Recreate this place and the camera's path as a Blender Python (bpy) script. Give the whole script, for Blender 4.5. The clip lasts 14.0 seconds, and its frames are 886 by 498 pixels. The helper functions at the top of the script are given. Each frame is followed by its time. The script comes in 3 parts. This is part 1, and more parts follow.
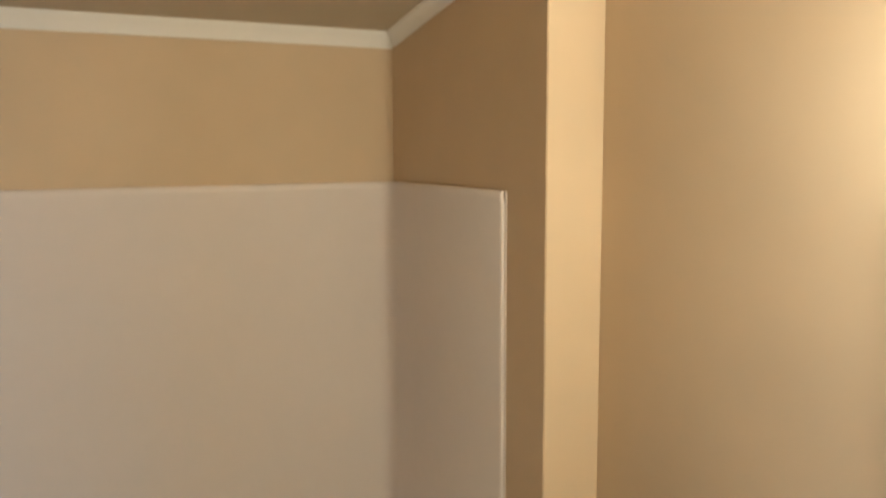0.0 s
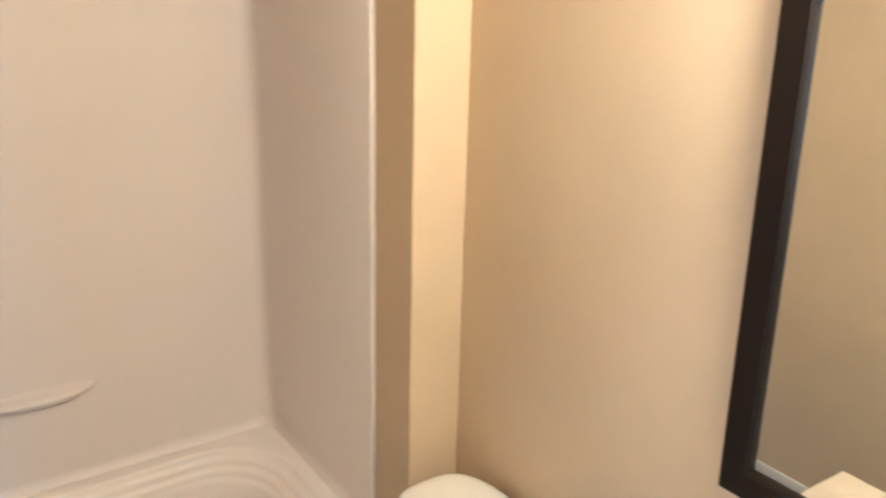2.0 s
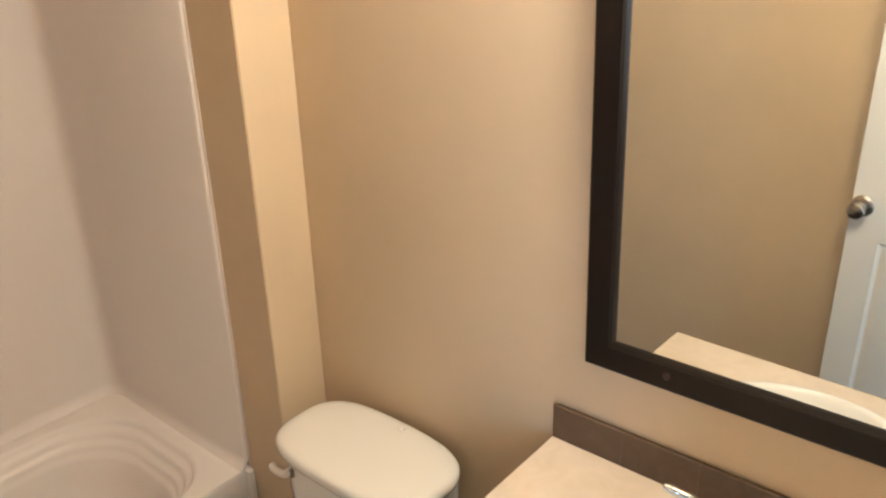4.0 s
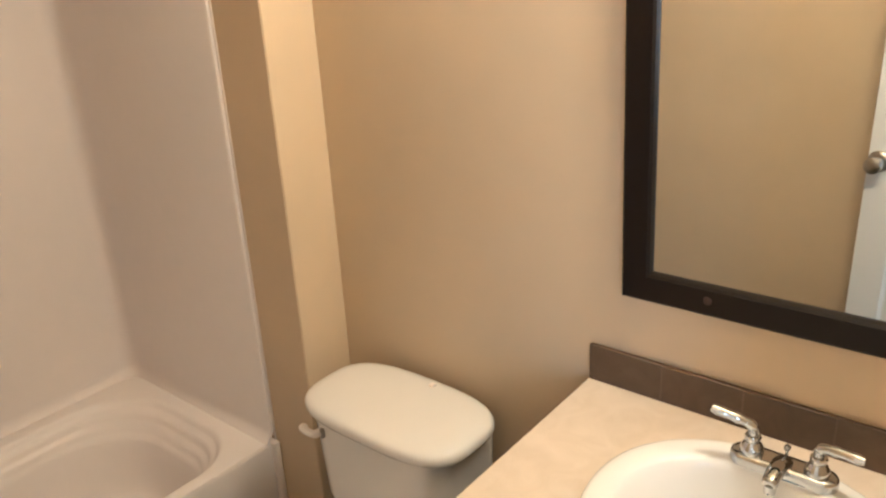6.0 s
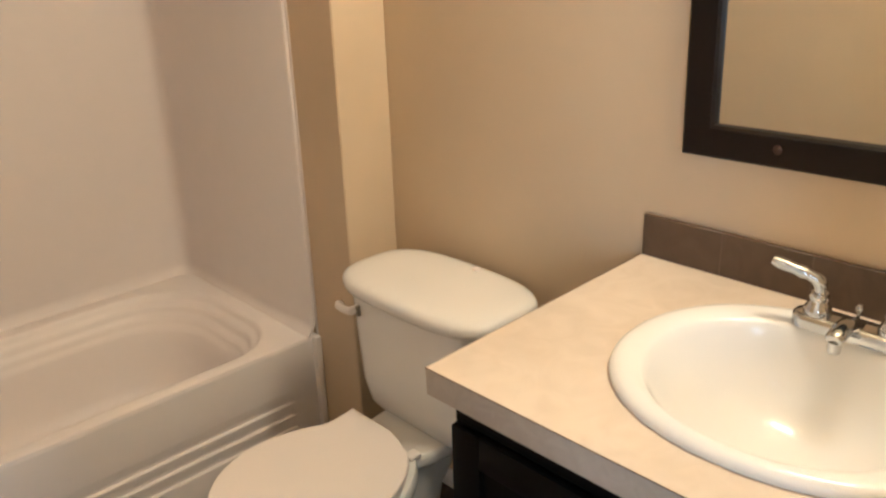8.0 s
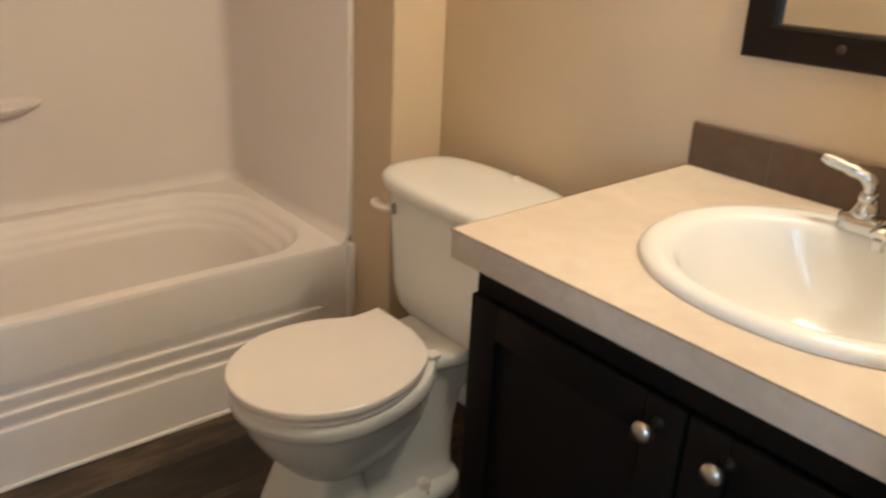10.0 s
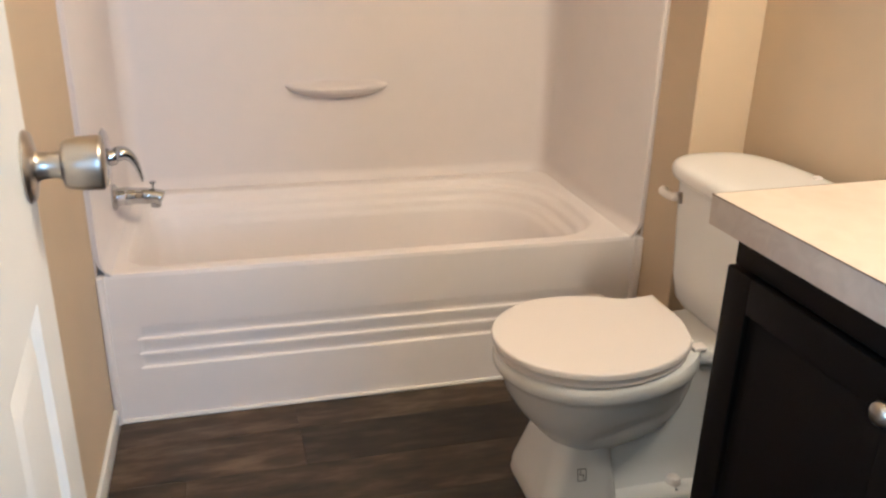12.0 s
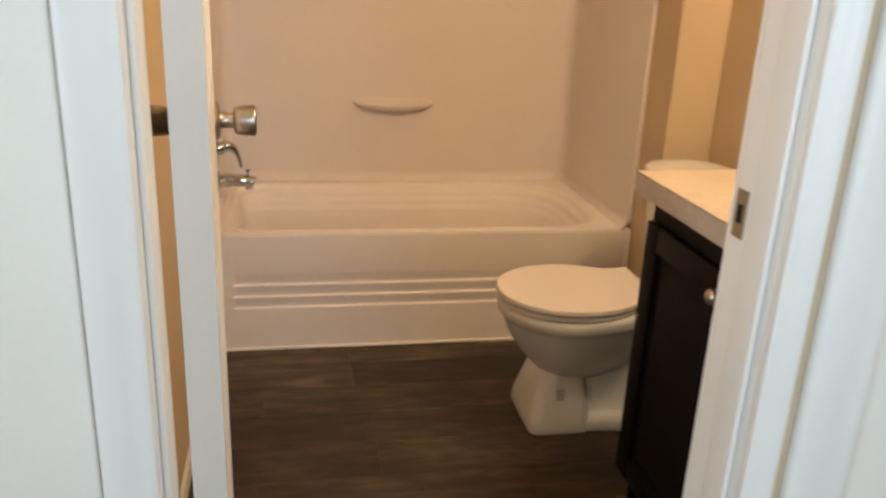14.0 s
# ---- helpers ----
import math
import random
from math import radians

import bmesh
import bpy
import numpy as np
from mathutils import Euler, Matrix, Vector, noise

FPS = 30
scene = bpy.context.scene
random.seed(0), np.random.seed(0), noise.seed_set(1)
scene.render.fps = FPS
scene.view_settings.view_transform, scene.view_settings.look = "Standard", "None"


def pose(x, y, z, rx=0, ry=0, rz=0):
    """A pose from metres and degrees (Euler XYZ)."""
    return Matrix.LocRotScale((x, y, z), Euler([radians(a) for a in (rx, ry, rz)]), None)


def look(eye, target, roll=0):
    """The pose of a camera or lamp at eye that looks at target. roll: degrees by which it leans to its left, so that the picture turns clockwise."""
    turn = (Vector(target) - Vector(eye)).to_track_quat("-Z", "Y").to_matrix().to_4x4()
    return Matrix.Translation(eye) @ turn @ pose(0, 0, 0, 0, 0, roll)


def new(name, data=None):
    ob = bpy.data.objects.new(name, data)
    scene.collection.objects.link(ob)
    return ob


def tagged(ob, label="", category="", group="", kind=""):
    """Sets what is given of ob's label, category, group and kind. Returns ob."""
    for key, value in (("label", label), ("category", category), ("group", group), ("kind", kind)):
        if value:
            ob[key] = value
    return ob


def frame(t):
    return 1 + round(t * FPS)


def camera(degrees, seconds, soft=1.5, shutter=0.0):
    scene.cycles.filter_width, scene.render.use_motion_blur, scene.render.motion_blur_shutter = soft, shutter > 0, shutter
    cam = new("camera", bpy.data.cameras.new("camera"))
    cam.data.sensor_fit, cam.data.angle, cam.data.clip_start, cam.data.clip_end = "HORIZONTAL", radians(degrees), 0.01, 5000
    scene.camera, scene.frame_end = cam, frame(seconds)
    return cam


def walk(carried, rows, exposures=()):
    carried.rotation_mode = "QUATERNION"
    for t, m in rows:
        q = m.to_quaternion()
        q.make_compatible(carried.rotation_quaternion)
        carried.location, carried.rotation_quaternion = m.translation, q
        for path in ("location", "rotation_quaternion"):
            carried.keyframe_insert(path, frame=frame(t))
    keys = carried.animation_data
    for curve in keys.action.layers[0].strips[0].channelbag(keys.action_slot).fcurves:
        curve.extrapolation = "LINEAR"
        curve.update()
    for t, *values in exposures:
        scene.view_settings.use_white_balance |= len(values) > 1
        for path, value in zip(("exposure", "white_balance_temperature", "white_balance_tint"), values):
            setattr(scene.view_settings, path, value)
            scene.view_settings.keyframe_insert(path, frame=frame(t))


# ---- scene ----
cam = camera(57.4, 14.0, soft=2.2, shutter=0.5)
PATH = [
    (0, (0.4080, -1.6333, 1.9479), (1.2764, 0.1518, 1.7045), -0.29),
    (0.5, (0.3745, -1.6664, 1.9596), (1.2332, 0.0843, 1.5151), -0.78),
    (1, (0.3929, -1.6694, 1.9257), (1.2504, 0.0486, 1.3661), -0.63),
    (1.5, (0.4175, -1.6626, 1.8916), (1.3291, 0.0013, 1.2587), 0.20),
    (2, (0.4050, -1.6517, 1.8503), (1.4999, -0.1043, 1.2126), 1.50),
    (2.5, (0.4077, -1.6338, 1.8400), (1.6436, -0.2065, 1.1804), 2.16),
    (3, (0.3591, -1.6296, 1.8616), (1.7113, -0.3619, 1.1102), 0.35),
    (3.2, (0.3781, -1.6388, 1.8529), (1.7071, -0.3675, 1.0669), -0.54),
    (5.3, (0.2502, -1.5155, 1.7959), (1.7608, -0.4630, 1.0146), -3.34),
    (5.5, (0.2618, -1.5455, 1.7557), (1.7299, -0.4335, 0.9758), -3.51),
    (6, (0.2496, -1.5717, 1.6882), (1.6675, -0.3794, 0.9347), -3.04),
    (6.5, (0.2536, -1.5932, 1.6155), (1.6317, -0.3565, 0.8597), -2.48),
    (7, (0.2766, -1.6082, 1.5486), (1.6224, -0.3232, 0.8154), -2.24),
    (7.5, (0.3028, -1.6305, 1.4607), (1.5993, -0.2781, 0.7605), -2.58),
    (7.7, (0.2999, -1.6321, 1.4294), (1.5832, -0.2784, 0.7079), -2.37),
    (9.8, (0.2856, -1.6739, 1.2311), (1.5147, -0.2813, 0.4896), 2.92),
    (10, (0.2787, -1.6853, 1.2197), (1.4583, -0.2674, 0.4463), 2.79),
    (10.5, (0.2819, -1.7067, 1.2023), (1.2519, -0.1408, 0.4231), 1.60),
    (11, (0.2968, -1.7334, 1.1847), (1.0585, -0.0406, 0.4403), 2.31),
    (11.5, (0.3128, -1.7804, 1.1560), (0.9156, 0.0029, 0.4803), 2.25),
    (12, (0.3160, -1.8254, 1.1406), (0.8075, -0.0298, 0.4097), 1.46),
    (12.5, (0.3093, -1.9157, 1.1381), (0.6932, -0.0756, 0.4551), 0.76),
    (13, (0.3500, -2.0802, 1.1271), (0.6196, -0.2177, 0.4500), 1.48),
    (13.5, (0.3367, -2.2515, 1.1579), (0.5600, -0.3884, 0.4673), 0.52),
    (14, (0.2613, -2.4134, 1.1875), (0.6253, -0.5600, 0.5317), 2.64),
]
EXPOSURES = [(0.0, -0.75, 4700, -8), (0.5, -0.75, 4650, -8), (1.0, -0.7, 4650, -6), (1.5, -0.2, 4550, -4), (2.0, 0.0, 4500, -3), (3.0, -0.15, 4550, -2), (5.5, -0.3, 4800, 0), (6.5, -0.25, 4700, -1), (7.5, -0.3, 4780, -1),
             (10.0, -0.35, 4800, -2), (11.0, -0.05, 4600, -3), (11.5, 0.02, 4580, -1), (12.0, 0.08, 4500, 1), (12.5, 0.12, 4450, 1), (13.2, 0.2, 4650, 2), (13.6, -0.25, 5450, 1), (14.0, -0.45, 6150, 6)]
walk(cam, [(t, look(eye, target, roll)) for t, eye, target, roll in PATH], EXPOSURES)

# ---- light ----
world = bpy.data.worlds.new("sky")
scene.world = world
world.use_nodes = True
_wn = world.node_tree
_sky = _wn.nodes.new("ShaderNodeTexSky")
_sky.sky_type, _sky.sun_disc, _sky.sun_elevation, _sky.sun_rotation = "NISHITA", False, radians(35), radians(20)
_wn.links.new(_sky.outputs[0], _wn.nodes["Background"].inputs[0])
_wn.nodes["Background"].inputs[1].default_value = 0.1

SUN = new("sun", bpy.data.lights.new("sun", "SUN"))
SUN.data.energy, SUN.data.angle, SUN.data.color = 2.0, radians(0.5), (1, 0.95, 0.88)
SUN.matrix_world = pose(0, 0, 5, -55, 0, 20)

BULB_W = 18.0
SOUTH_W, WEST_W = 23.0, 33.0     # daylight through the added, unseen hall windows

# ---- plan ----
W = 1.37            # tub alcove length
XR = 1.52           # wall behind the vanity
YB = 0.69           # back wall of the alcove
YN = -0.165         # front of the furred wall beside the tub
YS = -1.65          # bathroom face of the door wall
YH = -1.745         # hall face of the door wall
ZC = 2.76           # top of the walls, over the sloping ceiling


def ceil_z(y):
    """Underside of the ceiling, which rises from the tub wall towards the door."""
    return 2.296 + 0.178 * (YB - y)


DL, DR, DH = 0.137, 0.727, 2.0    # door opening
CT = 0.809          # countertop height
VY0, VY1 = -1.648, -0.88       # vanity from door wall to toilet
TC = -0.479         # toilet centre line


# ---- materials ----
def nodes_of(name):
    m = bpy.data.materials.new(name)
    m.use_nodes = True
    nt = m.node_tree
    return m, nt, nt.nodes["Principled BSDF"]


def noise_at(nt, scale, detail=3, stretch=(1, 1, 1), coords="Object"):
    tc = nt.nodes.new("ShaderNodeTexCoord")
    mp = nt.nodes.new("ShaderNodeMapping")
    mp.inputs["Scale"].default_value = stretch
    n = nt.nodes.new("ShaderNodeTexNoise")
    n.inputs["Scale"].default_value, n.inputs["Detail"].default_value = scale, detail
    nt.links.new(tc.outputs[coords], mp.inputs[0])
    nt.links.new(mp.outputs[0], n.inputs["Vector"])
    return n


def ramp(nt, fac, stops):
    r = nt.nodes.new("ShaderNodeValToRGB")
    while len(r.color_ramp.elements) < len(stops):
        r.color_ramp.elements.new(0.5)
    for e, (p, c) in zip(r.color_ramp.elements, stops):
        e.position, e.color = p, (*c, 1)
    nt.links.new(fac, r.inputs[0])
    return r


def bump(nt, bsdf, height, strength, distance=0.002):
    b = nt.nodes.new("ShaderNodeBump")
    b.inputs["Strength"].default_value, b.inputs["Distance"].default_value = strength, distance
    nt.links.new(height, b.inputs["Height"])
    nt.links.new(b.outputs[0], bsdf.inputs["Normal"])
    return b


def plain(name, color, rough=0.5, metal=0.0, vary=0.06, grain=40, relief=0.05, coat=0.0, big=3.0, spec=0.5):
    """Paint, plastic, metal or enamel: a base colour that wanders a little at two scales, with a fine relief."""
    m, nt, b = nodes_of(name)
    n1, n2 = noise_at(nt, big, 2), noise_at(nt, grain, 4)
    mix = nt.nodes.new("ShaderNodeMath")
    mix.operation = "MULTIPLY_ADD"
    mix.inputs[1].default_value = 0.35
    nt.links.new(n2.outputs[0], mix.inputs[0])
    nt.links.new(n1.outputs[0], mix.inputs[2])
    lo, hi = [c * (1 - vary) for c in color], [min(1, c * (1 + vary)) for c in color]
    r = ramp(nt, mix.outputs[0], [(0.35, lo), (0.95, hi)])
    nt.links.new(r.outputs[0], b.inputs["Base Color"])
    rr = nt.nodes.new("ShaderNodeMapRange")
    rr.inputs["To Min"].default_value, rr.inputs["To Max"].default_value = rough * 0.85, min(1, rough * 1.2)
    nt.links.new(n1.outputs[0], rr.inputs[0])
    nt.links.new(rr.outputs[0], b.inputs["Roughness"])
    b.inputs["Metallic"].default_value, b.inputs["Coat Weight"].default_value = metal, coat
    b.inputs["Specular IOR Level"].default_value = spec
    if relief:
        bump(nt, b, n2.outputs[0], relief)
    return m


def wall_paper(name, color):
    """Vinyl-faced wallboard: tan with a fine woven emboss and faint clouding."""
    m, nt, b = nodes_of(name)
    cloud, fine = noise_at(nt, 2.2, 3), noise_at(nt, 260, 3, (1, 1, 0.35))
    weave = noise_at(nt, 420, 2, (0.3, 0.3, 1))
    r = ramp(nt, cloud.outputs[0], [(0.3, [c * 0.94 for c in color]), (0.7, [c * 1.05 for c in color])])
    nt.links.new(r.outputs[0], b.inputs["Base Color"])
    add = nt.nodes.new("ShaderNodeMath")
    nt.links.new(fine.outputs[0], add.inputs[0])
    nt.links.new(weave.outputs[0], add.inputs[1])
    bump(nt, b, add.outputs[0], 0.22, 0.001)
    b.inputs["Roughness"].default_value = 0.68
    b.inputs["Specular IOR Level"].default_value = 0.3
    return m


def plank_wood(name):
    m, nt, b = nodes_of(name)
    info = nt.nodes.new("ShaderNodeObjectInfo")
    tc = nt.nodes.new("ShaderNodeTexCoord")
    shift = nt.nodes.new("ShaderNodeCombineXYZ")
    mul = nt.nodes.new("ShaderNodeMath")
    mul.operation, mul.inputs[1].default_value = "MULTIPLY", 37.0
    nt.links.new(info.outputs["Random"], mul.inputs[0])
    for i in range(3):
        nt.links.new(mul.outputs[0], shift.inputs[i])
    add = nt.nodes.new("ShaderNodeVectorMath")
    nt.links.new(tc.outputs["Object"], add.inputs[0])
    nt.links.new(shift.outputs[0], add.inputs[1])
    outs = []
    for scale, stretch in ((7, (0.9, 3.6, 1)), (20, (0.9, 3.2, 1)), (4.5, (1.0, 1.5, 1))):
        mp = nt.nodes.new("ShaderNodeMapping")
        mp.inputs["Scale"].default_value = stretch
        nt.links.new(add.outputs[0], mp.inputs[0])
        n = nt.nodes.new("ShaderNodeTexNoise")
        n.inputs["Scale"].default_value, n.inputs["Detail"].default_value = scale, 5
        nt.links.new(mp.outputs[0], n.inputs["Vector"])
        outs.append(n.outputs[0])
    m1 = nt.nodes.new("ShaderNodeMath")
    m1.operation, m1.inputs[1].default_value = "MULTIPLY_ADD", 0.5
    nt.links.new(outs[1], m1.inputs[0])
    nt.links.new(outs[0], m1.inputs[2])
    m2 = nt.nodes.new("ShaderNodeMath")
    m2.operation, m2.inputs[1].default_value = "MULTIPLY_ADD", 0.6
    nt.links.new(outs[2], m2.inputs[0])
    nt.links.new(m1.outputs[0], m2.inputs[2])
    r = ramp(nt, m2.outputs[0], [(0.72, FLOOR_DARK), (0.98, FLOOR_MID), (1.25, FLOOR_PALE)])
    r.color_ramp.elements[0].position, r.color_ramp.elements[1].position, r.color_ramp.elements[2].position = 0.5, 0.66, 0.86
    half = nt.nodes.new("ShaderNodeMath")
    half.operation, half.inputs[1].default_value = "MULTIPLY", 0.64
    nt.links.new(m2.outputs[0], half.inputs[0])
    nt.links.new(half.outputs[0], r.inputs[0])
    hsv = nt.nodes.new("ShaderNodeHueSaturation")
    rng = nt.nodes.new("ShaderNodeMapRange")
    rng.inputs["To Min"].default_value, rng.inputs["To Max"].default_value = 0.6, 1.6
    nt.links.new(info.outputs["Random"], rng.inputs[0])
    nt.links.new(rng.outputs[0], hsv.inputs["Value"])
    nt.links.new(r.outputs[0], hsv.inputs["Color"])
    nt.links.new(hsv.outputs[0], b.inputs["Base Color"])
    b.inputs["Roughness"].default_value = 0.5
    bump(nt, b, m1.outputs[0], 0.25, 0.001)
    return m


def glow(name, color, strength):
    m, nt, b = nodes_of(name)
    b.inputs["Base Color"].default_value = (*color, 1)
    b.inputs["Emission Color"].default_value = (*color, 1)
    b.inputs["Emission Strength"].default_value = strength
    return m


def speckled(name, a, b_, scale, rough, relief=0.0):
    """Laminate or stone-look tile: two mottled tones."""
    m, nt, b = nodes_of(name)
    n1, n2 = noise_at(nt, scale, 6), noise_at(nt, scale * 0.22, 3, (1, 0.6, 1))
    n1.inputs["Distortion"].default_value = 1.2
    mix = nt.nodes.new("ShaderNodeMath")
    mix.operation, mix.inputs[1].default_value = "MULTIPLY_ADD", 0.6
    nt.links.new(n1.outputs[0], mix.inputs[0])
    nt.links.new(n2.outputs[0], mix.inputs[2])
    r = ramp(nt, mix.outputs[0], [(0.62, a), (0.98, b_)])
    nt.links.new(r.outputs[0], b.inputs["Base Color"])
    b.inputs["Roughness"].default_value = rough
    if relief:
        bump(nt, b, n1.outputs[0], relief)
    return m


FLOOR_DARK, FLOOR_MID, FLOOR_PALE = (0.0145, 0.0093, 0.0053), (0.038, 0.0240, 0.0132), (0.100, 0.069, 0.041)
TAN = wall_paper("tan_vinyl_wallboard", (0.605, 0.485, 0.335))
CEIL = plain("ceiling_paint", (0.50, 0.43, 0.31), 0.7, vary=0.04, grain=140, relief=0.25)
ACRYLIC = plain("white_acrylic", (0.79, 0.735, 0.71), 0.44, vary=0.025, grain=30, relief=0.01, big=2)
PANEL = plain("white_surround_panel", (0.70, 0.643, 0.62), 0.45, vary=0.03, grain=25, relief=0.015, big=1.5)
CHINA = plain("white_vitreous_china", (0.76, 0.742, 0.715), 0.16, vary=0.015, grain=20, relief=0.0, spec=0.45)
SEATP = plain("white_seat_plastic", (0.79, 0.73, 0.69), 0.30, vary=0.0, grain=25, relief=0.0)
TRIM = plain("white_trim_paint", (0.84, 0.83, 0.81), 0.35, vary=0.03, grain=60, relief=0.04)
DOORP = plain("white_door_paint", (0.80, 0.79, 0.77), 0.35, vary=0.03, grain=90, relief=0.06)
HALLP = plain("cream_hall_paint", (0.83, 0.80, 0.75), 0.6, vary=0.04, grain=150, relief=0.12)
CHROME = plain("polished_chrome", (0.56, 0.57, 0.59), 0.09, metal=1.0, vary=0.03, relief=0.0)
NICKEL = plain("brushed_nickel", (0.46, 0.43, 0.39), 0.28, metal=1.0, vary=0.06, grain=120, relief=0.02)
STEEL = plain("satin_steel", (0.50, 0.46, 0.40), 0.35, metal=1.0, vary=0.08, relief=0.02)
ESPRESSO = plain("espresso_stained_wood", (0.0045, 0.0035, 0.0026), 0.55, vary=0.25, grain=30, relief=0.06, spec=0.12)
FRAMEW = plain("black_brown_frame_wood", (0.009, 0.0065, 0.005), 0.38, vary=0.2, grain=60, relief=0.06, spec=0.2)
DARK = plain("gap_shade", (0.01, 0.009, 0.008), 0.8)
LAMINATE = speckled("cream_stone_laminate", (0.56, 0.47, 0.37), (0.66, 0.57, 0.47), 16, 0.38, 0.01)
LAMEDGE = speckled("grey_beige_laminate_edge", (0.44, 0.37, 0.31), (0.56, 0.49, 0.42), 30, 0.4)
TILE = speckled("dark_brown_slate_tile", (0.064, 0.039, 0.023), (0.106, 0.069, 0.042), 18, 0.45, 0.05)
GROUT_AND_SHADE = plain("brown_grout_and_edge_shade", (0.125, 0.088, 0.062), 0.8)
SCREWM = plain("dark_bronze_screw", (0.06, 0.035, 0.025), 0.4, metal=0.6, relief=0.0)
CAULK = plain("white_caulk", (0.74, 0.70, 0.65), 0.4)
SEAM = plain("brown_laminate_seam", (0.16, 0.11, 0.08), 0.6, relief=0.0)
BLUE = plain("blue_rubber_stopper", (0.02, 0.10, 0.22), 0.4)
INK = plain("grey_ink", (0.12, 0.12, 0.13), 0.6)
WOOD = plank_wood("dark_wood_look_vinyl_plank")
SUBF = plain("plank_joint", (0.012, 0.010, 0.009), 0.8)
BULB = glow("warm_bulb_glass", (1.0, 0.74, 0.42), 6.0)
MIRROR, _nt, _b = nodes_of("mirror_silver")
_b.inputs["Base Color"].default_value = (0.86, 0.88, 0.86, 1)
_b.inputs["Metallic"].default_value, _b.inputs["Roughness"].default_value = 1.0, 0.012
PANE, _nt, _b = nodes_of("window_glass")
_b.inputs["Transmission Weight"].default_value, _b.inputs["Roughness"].default_value = 1.0, 0.0


# ---- mesh helpers ----
def finish(name, bm, material, parent=None, label="", smooth=40):
    bmesh.ops.recalc_face_normals(bm, faces=bm.faces[:])
    me = bpy.data.meshes.new(name)
    bm.to_mesh(me)
    bm.free()
    me.materials.append(material)
    if smooth:
        me.shade_smooth()
        me.set_sharp_from_angle(angle=radians(smooth))
    ob = new(name, me)
    if parent:
        ob.parent = parent
    if label:
        tagged(ob, label)
    return ob


def part(name, bm, material, parent, label="", smooth=40):
    return finish(name, bm, material, parent, label, smooth)


def thing(name, label, category, at=(0, 0, 0), group=""):
    e = new(name)
    e.empty_display_size = 0.05
    e.location = at
    return tagged(e, label, category, group)


def rel(parent, bm):
    """Shift a bmesh given in world metres to its parent's origin."""
    at = parent.location if not parent.parent else parent.location + parent.parent.location
    bmesh.ops.translate(bm, vec=-Vector(at), verts=bm.verts[:])
    return bm


def box(x0, x1, y0, y1, z0, z1, bevel=0.0, seg=2, bm=None):
    bm = bm or bmesh.new()
    vs = [bm.verts.new(p) for p in ((x0, y0, z0), (x1, y0, z0), (x1, y1, z0), (x0, y1, z0),
                                    (x0, y0, z1), (x1, y0, z1), (x1, y1, z1), (x0, y1, z1))]
    fs = [bm.faces.new([vs[i] for i in f]) for f in ((3, 2, 1, 0), (4, 5, 6, 7), (0, 1, 5, 4), (1, 2, 6, 5), (2, 3, 7, 6), (3, 0, 4, 7))]
    if bevel:
        es = list({e for f in fs for e in f.edges})
        bmesh.ops.bevel(bm, geom=es, offset=bevel, segments=seg, profile=0.5, affect="EDGES")
    return bm


def loft(rings, cap0=True, cap1=True, bm=None):
    """Skin rings that have equally many points."""
    bm = bm or bmesh.new()
    vr = [[bm.verts.new(p) for p in r] for r in rings]
    n = len(vr[0])
    for a, b in zip(vr, vr[1:]):
        for i in range(n):
            bm.faces.new((a[i], a[(i + 1) % n], b[(i + 1) % n], b[i]))
    if cap0:
        bm.faces.new(vr[0][::-1])
    if cap1:
        bm.faces.new(vr[-1])
    return bm


def rrect(x0, x1, y0, y1, r, z, seg=8):
    """A rounded rectangle at height z."""
    pts = []
    for cx, cy, a0 in ((x1 - r, y1 - r, 0), (x0 + r, y1 - r, 90), (x0 + r, y0 + r, 180), (x1 - r, y0 + r, 270)):
        for i in range(seg + 1):
            a = radians(a0 + 90 * i / seg)
            pts.append((cx + r * math.cos(a), cy + r * math.sin(a), z))
    return pts


def oval(cx, cy, a, b, z, n=56, p=2.0):
    out = []
    for i in range(n):
        t = 2 * math.pi * i / n
        c, s = math.cos(t), math.sin(t)
        out.append((cx + a * math.copysign(abs(c) ** (2 / p), c), cy + b * math.copysign(abs(s) ** (2 / p), s), z))
    return out


def turned(profile, at, axis="z", n=28, bm=None):
    """A solid of revolution: profile rows (radius, along)."""
    rings = []
    for r, h in profile:
        ring = []
        for i in range(n):
            a = 2 * math.pi * i / n
            u, v = r * math.cos(a), r * math.sin(a)
            p = {"z": (u, v, h), "x": (h, u, v), "y": (u, h, v)}[axis]
            ring.append((at[0] + p[0], at[1] + p[1], at[2] + p[2]))
        rings.append(ring)
    return loft(rings, bm=bm)


def tube(path, radii, n=16, bm=None, flat=1.0):
    """A round bar along a path of points; flat squeezes it in height."""
    pts = [Vector(p) for p in path]
    rings = []
    side = None
    for i, p in enumerate(pts):
        d = (pts[min(i + 1, len(pts) - 1)] - pts[max(i - 1, 0)]).normalized()
        if side is None:
            side = d.cross(Vector((0, 0, 1)))
            if side.length < 0.1:
                side = d.cross(Vector((0, 1, 0)))
        side = (side - d * side.dot(d)).normalized()
        up = side.cross(d)
        r = radii[i] if isinstance(radii, (list, tuple)) else radii
        rings.append([p + side * (r * math.cos(2 * math.pi * k / n)) + up * (r * flat * math.sin(2 * math.pi * k / n)) for k in range(n)])
    return loft(rings, bm=bm)


